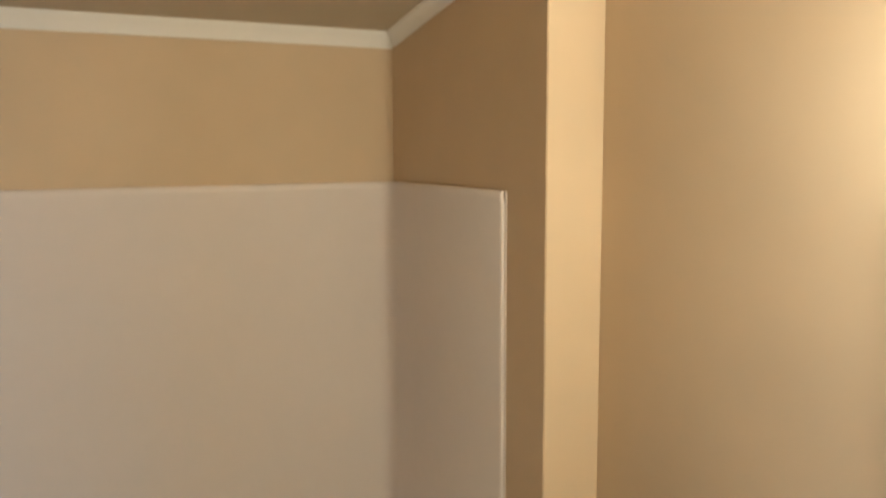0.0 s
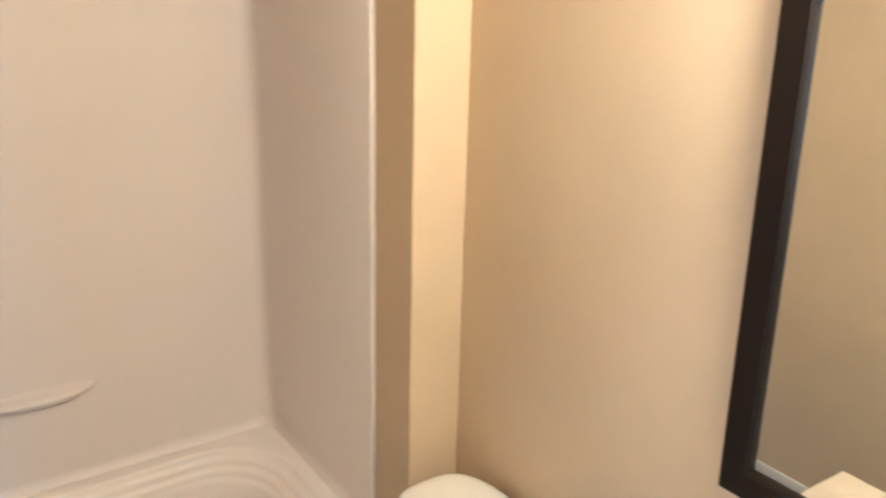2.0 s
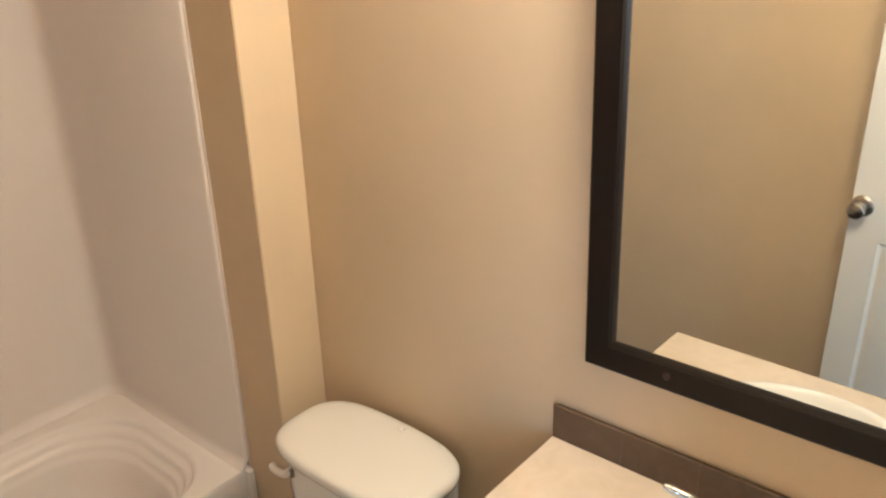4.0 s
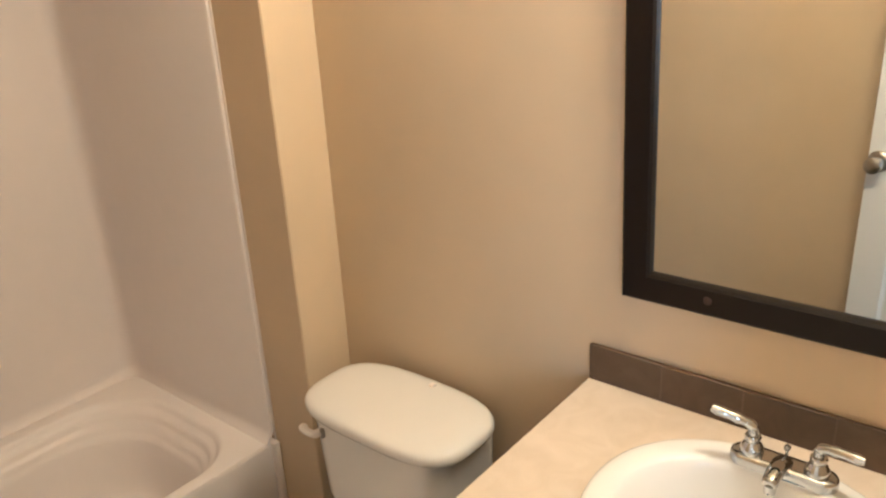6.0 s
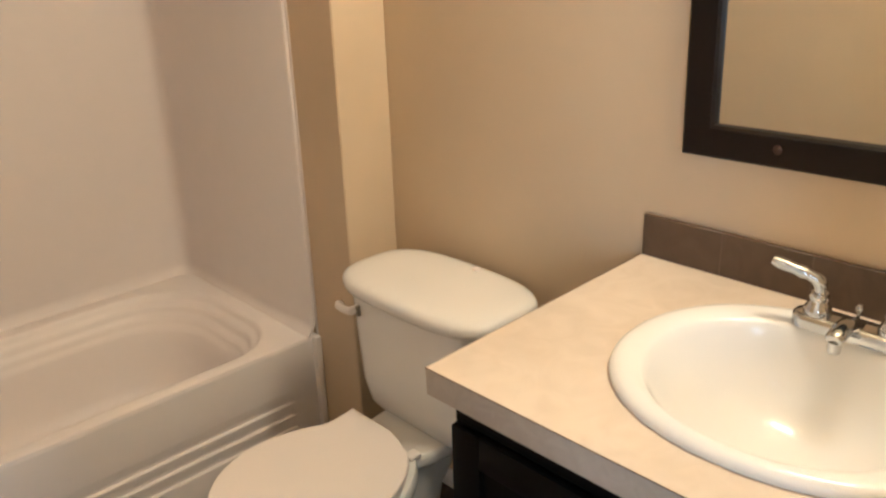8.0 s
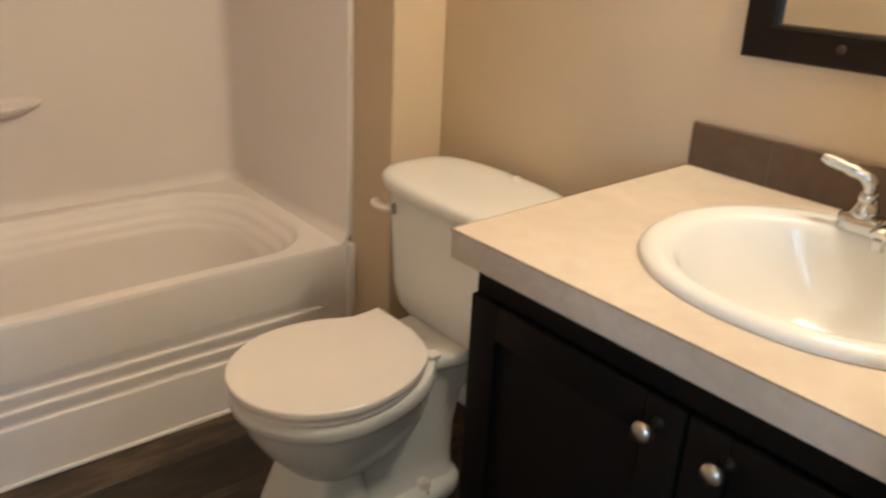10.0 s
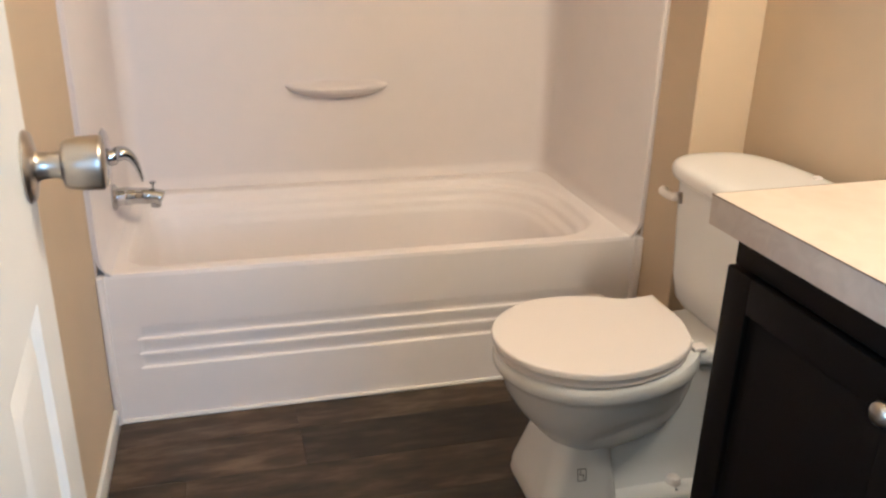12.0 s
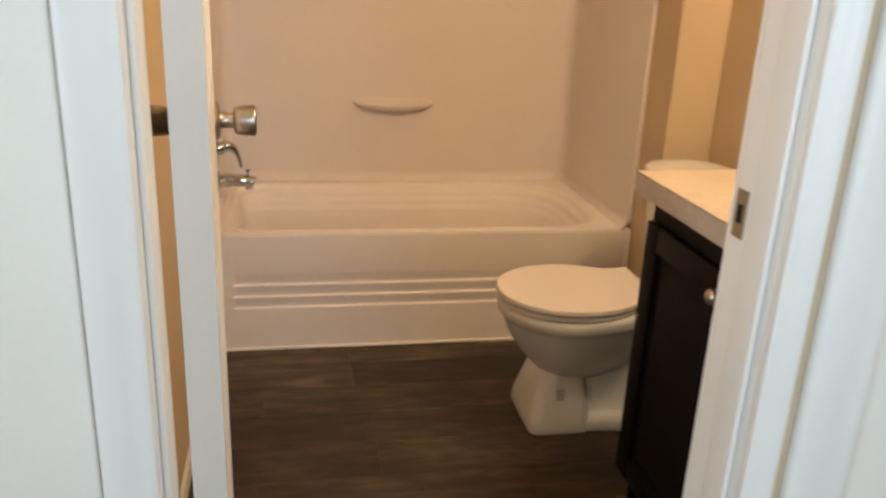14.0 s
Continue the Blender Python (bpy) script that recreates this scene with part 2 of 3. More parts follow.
def bend(points, steps=6):
    """A smooth curve through points."""
    p = [Vector(q) for q in points]
    p = [2 * p[0] - p[1], *p, 2 * p[-1] - p[-2]]
    out = []
    for i in range(1, len(p) - 2):
        for k in range(steps):
            t = k / steps
            a, b, c, d = p[i - 1], p[i], p[i + 1], p[i + 2]
            out.append(0.5 * (2 * b + (c - a) * t + (2 * a - 5 * b + 4 * c - d) * t * t + (3 * b - a - 3 * c + d) * t ** 3))
    return out + [p[-2]]


def structure(name, bm, material, label, smooth=0, parent=None):
    return tagged(finish(name, bm, material, parent, "", smooth), label, kind="structure")


# ---- structure ----
structure("wall_west", box(-0.1, 0, YS, YB + 0.1, 0, ZC), TAN, "tan vinyl-faced wall beside the tub and the open door")
structure("wall_north", box(0, W, YB, YB + 0.1, 0, ZC), TAN, "tan wall behind the bathtub")
structure("wall_furring", box(W, XR, YN, YB + 0.1, 0, ZC, 0.003, 1), TAN, "tan boxed-out wall between bathtub and toilet")
structure("wall_east", box(XR, XR + 0.1, YS, YB + 0.1, 0, ZC), TAN, "tan vinyl-faced wall behind the vanity and toilet")
bm = box(-1.3, DL - 0.02, YH, YS, 0, ZC)
box(DR + 0.02, 1.62, YH, YS, 0, ZC, bm=bm)
box(DL - 0.02, DR + 0.02, YH, YS, DH + 0.02, ZC, bm=bm)
south = structure("wall_south", bm, TAN, "wall with the bathroom doorway")
south.data.materials.append(HALLP)
for f in south.data.polygons:
    if f.normal.y < -0.5:
        f.material_index = 1
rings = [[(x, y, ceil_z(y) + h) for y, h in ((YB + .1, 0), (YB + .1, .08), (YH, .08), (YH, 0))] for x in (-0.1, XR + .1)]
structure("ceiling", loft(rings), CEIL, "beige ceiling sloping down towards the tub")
structure("floor", box(-0.1, 1.62, YH, YB, -0.1, -0.003, bm=box(-1.3, 1.62, -3.4, YH, -0.1, -0.003)), SUBF, "dark wood-look vinyl plank floor")


def crown(x0, y0, x1, y1, nx, ny):
    """Small white moulding under the ceiling along a wall whose face looks along (nx, ny)."""
    prof = ((0, -0.044), (0.006, -0.044), (0.009, -0.036), (0.012, -0.026), (0.020, -0.014), (0.026, -0.008), (0.028, 0), (0, 0))
    rings = []
    for px, py, e in ((x0, y0, 1), (x1, y1, -1)):
        rings.append([(px + nx * d, py + ny * d, ceil_z(py + ny * d) - 0.001 + h) for d, h in prof])
    return loft(rings)


for a in ((0.001, YB - .001, W - .001, YB - .001, 0, -1), (W - .001, YB - .028, W - .001, YN, -1, 0), (0.001, YS + .001, 0.001, YB - .03, 1, 0),
          (W, YN - .001, XR - .03, YN - .001, 0, -1), (XR - .001, YS + .001, XR - .001, YN - .001, -1, 0), (.03, YS + .001, XR - .03, YS + .001, 0, 1)):
    structure("trim", crown(*a), TRIM, "narrow white crown moulding under the ceiling", 30)


def skirting(x0, x1, y0, y1, h=0.055):
    return box(x0, x1, y0, y1, 0, h, 0.003, 2)


structure("baseboard", skirting(0.001, 0.011, YS + .02, -0.022), TRIM, "narrow white baseboard on the wall beside the tub", 40)
structure("baseboard", skirting(XR - .011, XR - .001, VY1 + .01, YN - .012), TRIM, "narrow white baseboard behind the toilet", 40)
structure("baseboard", skirting(W + .001, XR - .001, YN - .011, YN - .001), TRIM, "narrow white baseboard on the boxed-out wall", 40)

# door frame: jambs, stops, casings on both sides
bm = box(DL - 0.02, DL, YH, YS, 0, DH + .02, 0.0015, 1)
box(DR, DR + 0.02, YH, YS, 0, DH + .02, 0.0015, 1, bm)
box(DL, DR, YH, YS, DH, DH + .02, 0.0015, 1, bm)
structure("door_jamb", bm, TRIM, "white painted door jamb", 40)
bm = box(DL, DL + .007, YH + .012, YS - .04, 0, DH - .01, 0.003, 3)
box(DR - .007, DR, YH + .012, YS - .04, 0, DH - .01, 0.003, 3, bm)
structure("door_stop", bm, TRIM, "thin white door stop on the jamb", 40)


def casing(x0, x1, y, ny, inner):
    """A profiled upright casing between x0 and x1; inner is the side of the opening."""
    w = x1 - x0
    prof = ((0, 0.0), (0, 0.0075), (0.05, 0.0088), (0.14, 0.0095), (0.26, 0.0100), (0.36, 0.0112), (0.48, 0.0130), (0.66, 0.0146), (0.84, 0.0152), (0.93, 0.0146), (0.98, 0.0120), (1.0, 0.009), (1.0, 0.0))
    rings = []
    for z in (0, DH + 0.055):
        rings.append([((x1 - w * u) if inner > 0 else (x0 + w * u), y + ny * d, z) for u, d in prof])
    return loft(rings)


for x0, x1, inner in ((DL - .048, DL - .001, 1), (DR + .001, DR + .035, -1)):
    structure("door_casing", casing(x0, x1, YH - .001, -1, inner), TRIM, "white profiled casing on the hall side of the doorway", 40)
    structure("door_casing", casing(x0, x1, YS + .001, 1, inner), TRIM, "white profiled casing on the bathroom side of the doorway", 40)
structure("door_casing", box(DL - .005, DR + .005, YH - .014, YH - .001, DH + .005, DH + .055, .002), TRIM, "white head casing over the doorway", 40)
structure("door_casing", box(DL - .005, DR + .005, YS + .001, YS + .014, DH + .005, DH + .055, .002), TRIM, "white head casing over the doorway", 40)

# dark strip that paints in the casing's edge shadow on the hall wall
structure("trim", box(DL - .0505, DL - .0482, YH - .0035, YH - .001, 0, DH + .055), GROUT_AND_SHADE, "thin brown strip painted as the shadow line beside the door casing")
structure("trim", box(DR + .0355, DR + .0505, YH - .003, YH - .001, 0, DH + .055), TAN, "narrow tan strip between two door casings")
structure("door_casing", casing(DR + .051, DR + .125, YH - .001, -1, 1), TRIM, "white profiled casing of a neighbouring hall doorway", 40)

WX0, WX1 = 0.62, 1.22       # south hall window, added out of view
WY0, WY1 = -3.38, -2.72     # west hall window, added out of view

# hall outside the door; its unseen walls are tan to hold down bounced daylight
bm = box(-1.4, -1.3, WY1, YS, 0, 2.5)
box(-1.4, -1.3, -3.5, WY0, 0, 2.5, bm=bm)
box(-1.4, -1.3, WY0, WY1, 0, 0.8, bm=bm)
box(-1.4, -1.3, WY0, WY1, 2.05, 2.5, bm=bm)
structure("hall_wall_west", bm, TAN, "unseen tan hall wall with an added daylit window")
structure("hall_wall_east", box(1.62, 1.72, -3.5, YS, 0, ZC), TAN, "unseen tan hall wall")
bm = box(-1.3, WX0, -3.5, -3.4, 0, 2.5)
box(WX1, 1.62, -3.5, -3.4, 0, 2.5, bm=bm)
box(WX0, WX1, -3.5, -3.4, 0, 0.8, bm=bm)
box(WX0, WX1, -3.5, -3.4, 2.05, 2.5, bm=bm)
structure("hall_wall_south", bm, TAN, "unseen tan wall with an added daylit window")
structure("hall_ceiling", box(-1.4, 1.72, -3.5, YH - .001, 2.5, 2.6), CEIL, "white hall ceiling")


def hall_window(name, a0, a1, place):
    """An added, unseen sash window between a0 and a1 along its wall; place turns (along, into the wall) ranges into a
    box.
    """
    win = structure(name, place(a0, a1, 0, .02, .8, .84, .003), TRIM, "unseen white framed window added to let in daylight", 40)
    am = (a0 + a1) / 2
    for q in ((a0, a1, 2.01, 2.05), (a0, a0 + .04, .84, 2.01), (a1 - .04, a1, .84, 2.01), (am - .02, am + .02, .84, 2.01)):
        part("window_frame", place(q[0], q[1], 0, .02, q[2], q[3], .003), TRIM, win)
    for q in ((a0 + .04, am - .02), (am + .02, a1 - .04)):
        part("pane", place(q[0], q[1], .008, .012, .84, 2.01, 0), PANE, win, smooth=0).visible_shadow = False


hall_window("added_window_1", WX0, WX1, lambda a, b, c, d, z0, z1, r: box(a, b, -3.46 + c, -3.46 + d, z0, z1, r))
hall_window("added_window_2", WY0, WY1, lambda a, b, c, d, z0, z1, r: box(-1.36 + c, -1.36 + d, a, b, z0, z1, r))
structure("ground", box(-60, 60, -60, 60, -0.3, -0.12), plain("dry_ground", (0.2, 0.18, 0.14), 0.9), "plain ground outside")

# daylight lamps at the added hall windows, placed to light door and jambs
for wide, watts, at in ((WX1 - WX0, SOUTH_W, pose((WX0 + WX1) / 2, -3.42, 1.42, 90, 0, 0)), (WY1 - WY0, WEST_W, pose(-1.32, (WY0 + WY1) / 2, 1.42, 90, 0, -90))):
    lamp = new("added_daylight", bpy.data.lights.new("added_daylight", "AREA"))
    lamp.data.shape, lamp.data.size, lamp.data.size_y = "RECTANGLE", wide - .1, 1.15
    lamp.data.energy, lamp.data.color = watts, (0.77, 0.885, 1.0)
    lamp.matrix_world = at

# ---- bathtub ----
RH = 0.392
tub = thing("bathtub", "glossy white acrylic alcove bathtub with three stepped ledges along its apron", "bathtub", (W / 2, 0.33, 0))


def tub_ring(s, z):
    """One contour of the basin, set in by s: close to the apron in front, round at the sloping end."""
    x0, x1, y0, y1 = .060 + s * .35, 1.299 - s, .044 + s * .5, .612 - s * .62
    out = []
    for cx, cy, sx, sy, r in ((x1, y1, 1, 1, .215), (x0, y1, -1, 1, .095), (x0, y0, -1, -1, .07), (x1, y0, 1, -1, .165)):
        r = max(.03, r - s * .25)
        for i in range(13):
            a = radians(90 * i / 12)
            u, v = (math.cos(a), math.sin(a)) if sx * sy > 0 else (math.sin(a), math.cos(a))
            out.append((cx - sx * r + sx * r * u, cy - sy * r + sy * r * v, z))
    return out


rings = [rrect(.014, W - .018, .009, .676, .006, 0.36, 12), rrect(.014, W - .018, .0065, .676, .006, RH - .004, 12), rrect(.0145, W - .0185, .0075, .675, .006, RH - .0012, 12),
         rrect(.017, W - .021, .011, .672, .010, RH, 12),
         tub_ring(-.008, RH), tub_ring(.0, RH - .0012), tub_ring(.005, RH - .004), tub_ring(.010, RH - .010), tub_ring(.014, RH - .017), tub_ring(.018, RH - .021),
         tub_ring(.028, RH - .026), tub_ring(.033, RH - .030), tub_ring(.037, RH - .037), tub_ring(.040, RH - .045), tub_ring(.044, RH - .050),
         tub_ring(.053, RH - .056), tub_ring(.057, RH - .061), tub_ring(.060, RH - .068), tub_ring(.063, RH - .075), tub_ring(.067, RH - .080),
         tub_ring(.073, RH - .087), tub_ring(.077, RH - .096), tub_ring(.084, RH - .13), tub_ring(.098, RH - .20), tub_ring(.112, RH - .245), tub_ring(.128, RH - .268),
         tub_ring(.152, RH - .281), tub_ring(.19, RH - .286)]
part("basin", rel(tub, loft(rings, cap0=False)), ACRYLIC, tub, smooth=50)


def apron():
    """The apron's sheet, with three stepped ledges pressed into it."""
    prof = [(0, 0), (.138, 0)]
    for z in (.1435, .1825, .2215):
        prof += [(z - .003, .0002), (z - .0008, .0010), (z, .0035), (z + .0012, .0075), (z + .0030, .0085), (z + .012, .0065), (z + .030, .0012)]
    prof += [(.262, 0), (RH - .014, 0), (RH - .008, .0006), (RH - .005, .0018), (RH - .004, .006)]
    rings = []
    for x, s in ((.012, 0), (.073, 0), (.080, .6), (.086, 1), (1.262, 1), (1.270, .6), (1.278, 0), (W - .018, 0)):
        rings.append([(x, .0045 + d * (s if .13 < z < .27 else 1), z) for z, d in prof])
    bm = bmesh.new()
    vr = [[bm.verts.new(p) for p in r] for r in rings]
    for a, b in zip(vr, vr[1:]):
        for k in range(len(a) - 1):
            bm.faces.new((a[k], b[k], b[k + 1], a[k + 1]))
    return bm


part("apron", rel(tub, apron()), ACRYLIC, tub, "white apron with three stepped ledges", 35)
for x0, x1 in ((W - .0200, W - .0005), (.0160, .0005)):
    part("end_flange", rel(tub, box(min(x0, x1), max(x0, x1), -.012, .0105, 0, RH - .001, .004, 3)), ACRYLIC, tub)
for x0, x1 in ((.0015, .016), (W - .020, W - .0015)):
    part("end_ledge", rel(tub, box(x0, x1, .0108, .676, RH - .03, RH - .0016)), ACRYLIC, tub)
part("caulk_line", rel(tub, tube([(.01, .001, .004), (W - .008, .001, .004)], .006, 8)), CAULK, tub)
part("drain", rel(tub, turned([(.0, .0), (.03, .0), (.031, .002), (.022, .004), (.0, .003)], (.27, .335, RH - .286))), CHROME, tub, "round chrome tub drain")

# surround: one moulded panel per wall with a rolled top edge
ST = 1.852
sur = thing("tub_surround", "smooth white moulded tub surround with rounded corners", "tub surround", (W / 2, YB, RH))


def wall_sheet():
    """The three sides in one sweep, with coved corners."""
    path = [(.003, .006), (.012, .004), (.016, .010), (.016, .55)]
    for i in range(1, 9):
        a = radians(180 - 90 * i / 9)
        path.append((.016 + .05 + .05 * math.cos(a), .625 + .05 * math.sin(a)))
    path += [(.066, .675), (W - .066, .675)]
    for i in range(1, 9):
        a = radians(90 - 90 * i / 9)
        path.append((W - .016 - .05 + .05 * math.cos(a), .625 + .05 * math.sin(a)))
    path += [(W - .016, .55), (W - .016, .010), (W - .012, .004), (W - .003, .006)]
    return path


def off_path(path, d):
    """Move the path towards the walls by d."""
    out = []
    for x, y in path:
        out.append((x - d if x < .1 else x + d if x > W - .1 else x, y + (d if y > .6 else 0)))
    return out


base = wall_sheet()
rows = [(RH - .004, -.022), (RH + .006, -.014), (RH + .018, -.005), (RH + .036, 0), (ST - .03, 0), (ST - .022, -.003), (ST - .008, -.004), (ST - .001, 0), (ST, .010)]
bm = bmesh.new()
grid = [[bm.verts.new((x, y, z)) for x, y in off_path(base, d)] for z, d in rows]
for r0, r1 in zip(grid, grid[1:]):
    for i in range(len(r0) - 1):
        bm.faces.new((r0[i], r0[i + 1], r1[i + 1], r1[i]))
part("wall_panel", rel(sur, bm), PANEL, sur, smooth=50)
for x0, x1 in ((-.0008, .004), (W - .004, W + .0008)):
    part("edge_bead", rel(sur, box(x0, x1, .001, .009, RH - .02, ST - .001, .004, 2)), PANEL, sur)



def soap_shelf():
    """A half-moon ledge that swells out of the panel."""
    cx, w = .650, .160
    rings = []
    n = 24
    for k in range(n + 1):
        u = -1 + 2 * k / n
        s = max(0.02, (1 - abs(u) ** 2.4) ** 0.65)
        x = cx + w * u
        d, h = .050 * s, .036 * s
        prof = [(.06, .020), (-.06, .010), (-.3, .005), (-.75, .002), (-.91, -.002), (-.98, -.010), (-1.0, -.22), (-.95, -.46), (-.80, -.68), (-.55, -.85), (-.25, -.98), (.06, -1.14)]
        ring = []
        for a, b in prof:
            ring.append((x, .676 + a * d, .694 + (b * min(1, s * 1.6) if b > -.02 else b * h)))
        rings.append(ring)
    return loft(rings)


part("soap_shelf", rel(sur, soap_shelf()), PANEL, sur, smooth=60)

# spout and valve on the end wall
SY, SX = 0.315, 0.016
spout = thing("tub_spout", "polished chrome tub spout with diverter knob on the surround", "tub spout", (SX, SY, .481))
part("escutcheon", rel(spout, turned([(.0, 0), (.034, 0), (.035, .004), (.028, .012), (.0, .014)], (SX, SY, .481), "x")), CHROME, spout)
p = [(SX + .008, SY, .481), (SX + .05, SY, .482), (SX + .09, SY, .480), (SX + .108, SY, .476), (SX + .120, SY, .470)]
bm = tube(bend(p, 4), [.024] * 4 + [.022] * 4 + [.0205] * 4 + [.0210] * 3 + [.022, .017], 20)
turned([(.0, 0), (.013, 0), (.014, .02), (.0, .02)], (SX + .103, SY, .451), bm=bm)
part("spout_body", rel(spout, bm), CHROME, spout)
part("diverter", rel(spout, turned([(.0, 0), (.003, 0), (.003, .016), (.008, .017), (.008, .023), (.0, .025)], (SX + .100, SY, .496))), CHROME, spout)
VY, VZ = .245, .606
valve = thing("tub_valve", "chrome single-lever tub valve with a curved handle", "faucet valve", (SX, VY, VZ))
part("escutcheon", rel(valve, turned([(.0, 0), (.070, 0), (.072, .003), (.063, .010), (.03, .015), (.0, .015)], (SX, VY, VZ), "x", 36)), CHROME, valve)
part("valve_cap", rel(valve, turned([(.0, .012), (.022, .012), (.021, .024), (.017, .032), (.0, .036)], (SX, VY, VZ), "x")), CHROME, valve)
p = [(SX + .022, VY, VZ + .001), (SX + .042, VY, VZ + .008), (SX + .062, VY, VZ - .002), (SX + .076, VY, VZ - .030), (SX + .084, VY, VZ - .066)]
part("lever", rel(valve, tube(bend(p, 4), [.013, .0165, .0185, .0190, .0185, .0172, .0155, .0138, .0122, .0108, .0095, .0084, .0074, .0064, .0055, .0046, .003], 14)), CHROME, valve)


# ---- toilet ----
toilet = thing("toilet", "white two-piece round-front toilet with its lid closed", "toilet", (1.2, TC, 0))


def half_width(x, rb):
    """Half the seat's width at x: round in front, longer behind the middle."""
    u = (x - LX) / (LX - .793 if x < LX else rb)
    return .172 * math.sqrt(max(0.0, 1 - u * u))


def lid_outline(inset, z, n=26):
    """Round in front, cut straight at the hinges, with an ear on the wall side."""
    x1 = 1.209
    near, far = [], []
    for i in range(n + 1):
        a = 1 - math.cos(math.pi / 2 * (i + .3) / (n + .3))
        x = .7935 + (x1 - .7935) * a
        near.append((x, -half_width(x, .222)))
        w = half_width(x, .214)
        e = .1315 + .05 * (max(0, x - 1.165)) * 2
        k = min(1, max(0, (x - 1.09) / .06))
        k = k * k * (3 - 2 * k)
        far.append((x, w * (1 - k) + max(w, e) * k))
    line = near + [(x1 + .0005, .02)] + far[::-1]
    line[n] = (x1 - .001, line[n][1] + .004)
    out, m = [], len(line)
    for i, (x, y) in enumerate(line):
        ax, ay = line[i - 1]
        bx, by = line[(i + 1) % m]
        tx, ty = bx - ax, by - ay
        d = math.hypot(tx, ty)
        out.append((x - ty / d * inset, LY + y + tx / d * inset, z))
    return out


LX, LY = .985, -.489
Z0 = .360       # rim height


def bowl_plan(x0, xb, half, z, n=56):
    """An oval with its widest place near the front."""
    out = []
    for i in range(n):
        c, q = math.cos(2 * math.pi * i / n), math.sin(2 * math.pi * i / n)
        out.append((LX + (c * (LX - x0) if c < 0 else c * (xb - LX)), (LY + TC) / 2 + half * q, z))
    return out


rings = [bowl_plan(.93, 1.15, .060, .140), bowl_plan(.918, 1.17, .080, .158), bowl_plan(.890, 1.20, .105, .187), bowl_plan(.856, 1.22, .132, .228), bowl_plan(.829, 1.228, .152, .272),
         bowl_plan(.818, 1.23, .162, .306), bowl_plan(.814, 1.23, .164, .315), bowl_plan(.806, 1.235, .171, .321), bowl_plan(.801, 1.237, .174, .328), bowl_plan(.800, 1.237, .175, .345), bowl_plan(.803, 1.234, .172, .355), bowl_plan(.808, 1.235, .168, Z0 - .001), bowl_plan(.84, 1.20, .13, Z0)]
part("bowl", rel(toilet, loft(rings)), CHINA, toilet, smooth=55)


def foot_plan(o, z):
    """The base's outline: a lobe round each floor bolt, drawn in behind it."""
    pts = bend([(.94, .105), (1.0, .106), (1.07, .110), (1.14, .117), (1.20, .117), (1.255, .106), (1.295, .080), (1.308, .045), (1.31, .0)], 4)
    line = [(x - (o if x > 1.2 else 0), w - (o if w > .02 else 0)) for x, w in pts]
    return [(x, TC - w, z) for x, w in line] + [(x, TC + w, z) for x, w in reversed(line[:-1])]


def column(rows):
    return loft([rrect(x0, x1, TC - h, TC + h, r, z, 6) for x0, x1, h, r, z in rows])


bm = column([(.884, 1.055, .112, .030, 0), (.881, 1.055, .115, .030, .012), (.884, 1.053, .112, .032, .045), (.902, 1.045, .100, .036, .11), (.914, 1.040, .092, .040, .155), (.93, 1.04, .080, .04, .19)])
part("pedestal", rel(toilet, bm), CHINA, toilet, "white china pedestal front", 55)
bm = loft([foot_plan(.003, 0), foot_plan(0, .006), foot_plan(0, .026), foot_plan(.003, .034), foot_plan(.010, .040), foot_plan(.022, .044), foot_plan(.036, .0455)])
part("foot", rel(toilet, bm), CHINA, toilet, smooth=60)
bm = column([(.98, 1.300, .082, .05, .040), (.98, 1.300, .074, .05, .052), (.99, 1.302, .066, .045, .09), (1.0, 1.306, .062, .04, .16), (1.05, 1.320, .066, .04, .24), (1.10, 1.36, .070, .04, .295), (1.14, 1.48, .074, .03, .325), (1.15, 1.485, .070, .03, Z0 - .012)])
part("trapway", rel(toilet, bm), CHINA, toilet, smooth=55)
def ledge_plan(o, z):
    """The shelf under the tank, flaring out behind the seat."""
    pts = [(1.13, .060), (1.18, .080), (1.22, .092), (1.26, .101), (1.32, .106), (1.40, .108), (1.47, .108), (1.486, .098)]
    pts = bend(pts, 3)
    line = [(x - (o if x < 1.2 else 0), -(w - o)) for x, w in pts]
    return [(x, TC + .010 + y, z) for x, y in line] + [(x, TC + .010 - y, z) for x, y in reversed(line)]


part("ledge", rel(toilet, loft([ledge_plan(.02, .318), ledge_plan(.006, .324), ledge_plan(.0, .332), ledge_plan(.0, .350), ledge_plan(.003, .357), ledge_plan(.009, Z0 - .0005)])), CHINA, toilet, "white china shelf under the tank", 50)
part("seat", rel(toilet, loft([lid_outline(.008, Z0 + .002), lid_outline(.004, Z0 + .004), lid_outline(.004, Z0 + .010), lid_outline(.009, Z0 + .0145)])), SEATP, toilet, "white plastic toilet seat", 40)
def shrunk(ring, f):
    """The same outline drawn in towards its middle."""
    return [(LX + .03 + (x - LX - .03) * f, LY + (y - LY) * f, z) for x, y, z in ring]


top_ring = lid_outline(.003, Z0 + .0340)
part("lid", rel(toilet, loft([lid_outline(.006, Z0 + .0180), lid_outline(.000, Z0 + .0205), lid_outline(-.0005, Z0 + .029), lid_outline(.0008, Z0 + .0325), top_ring] + [shrunk(top_ring, f) for f in (.97, .8, .6, .4, .2, .05)])), SEATP, toilet, "closed white toilet lid", 30)
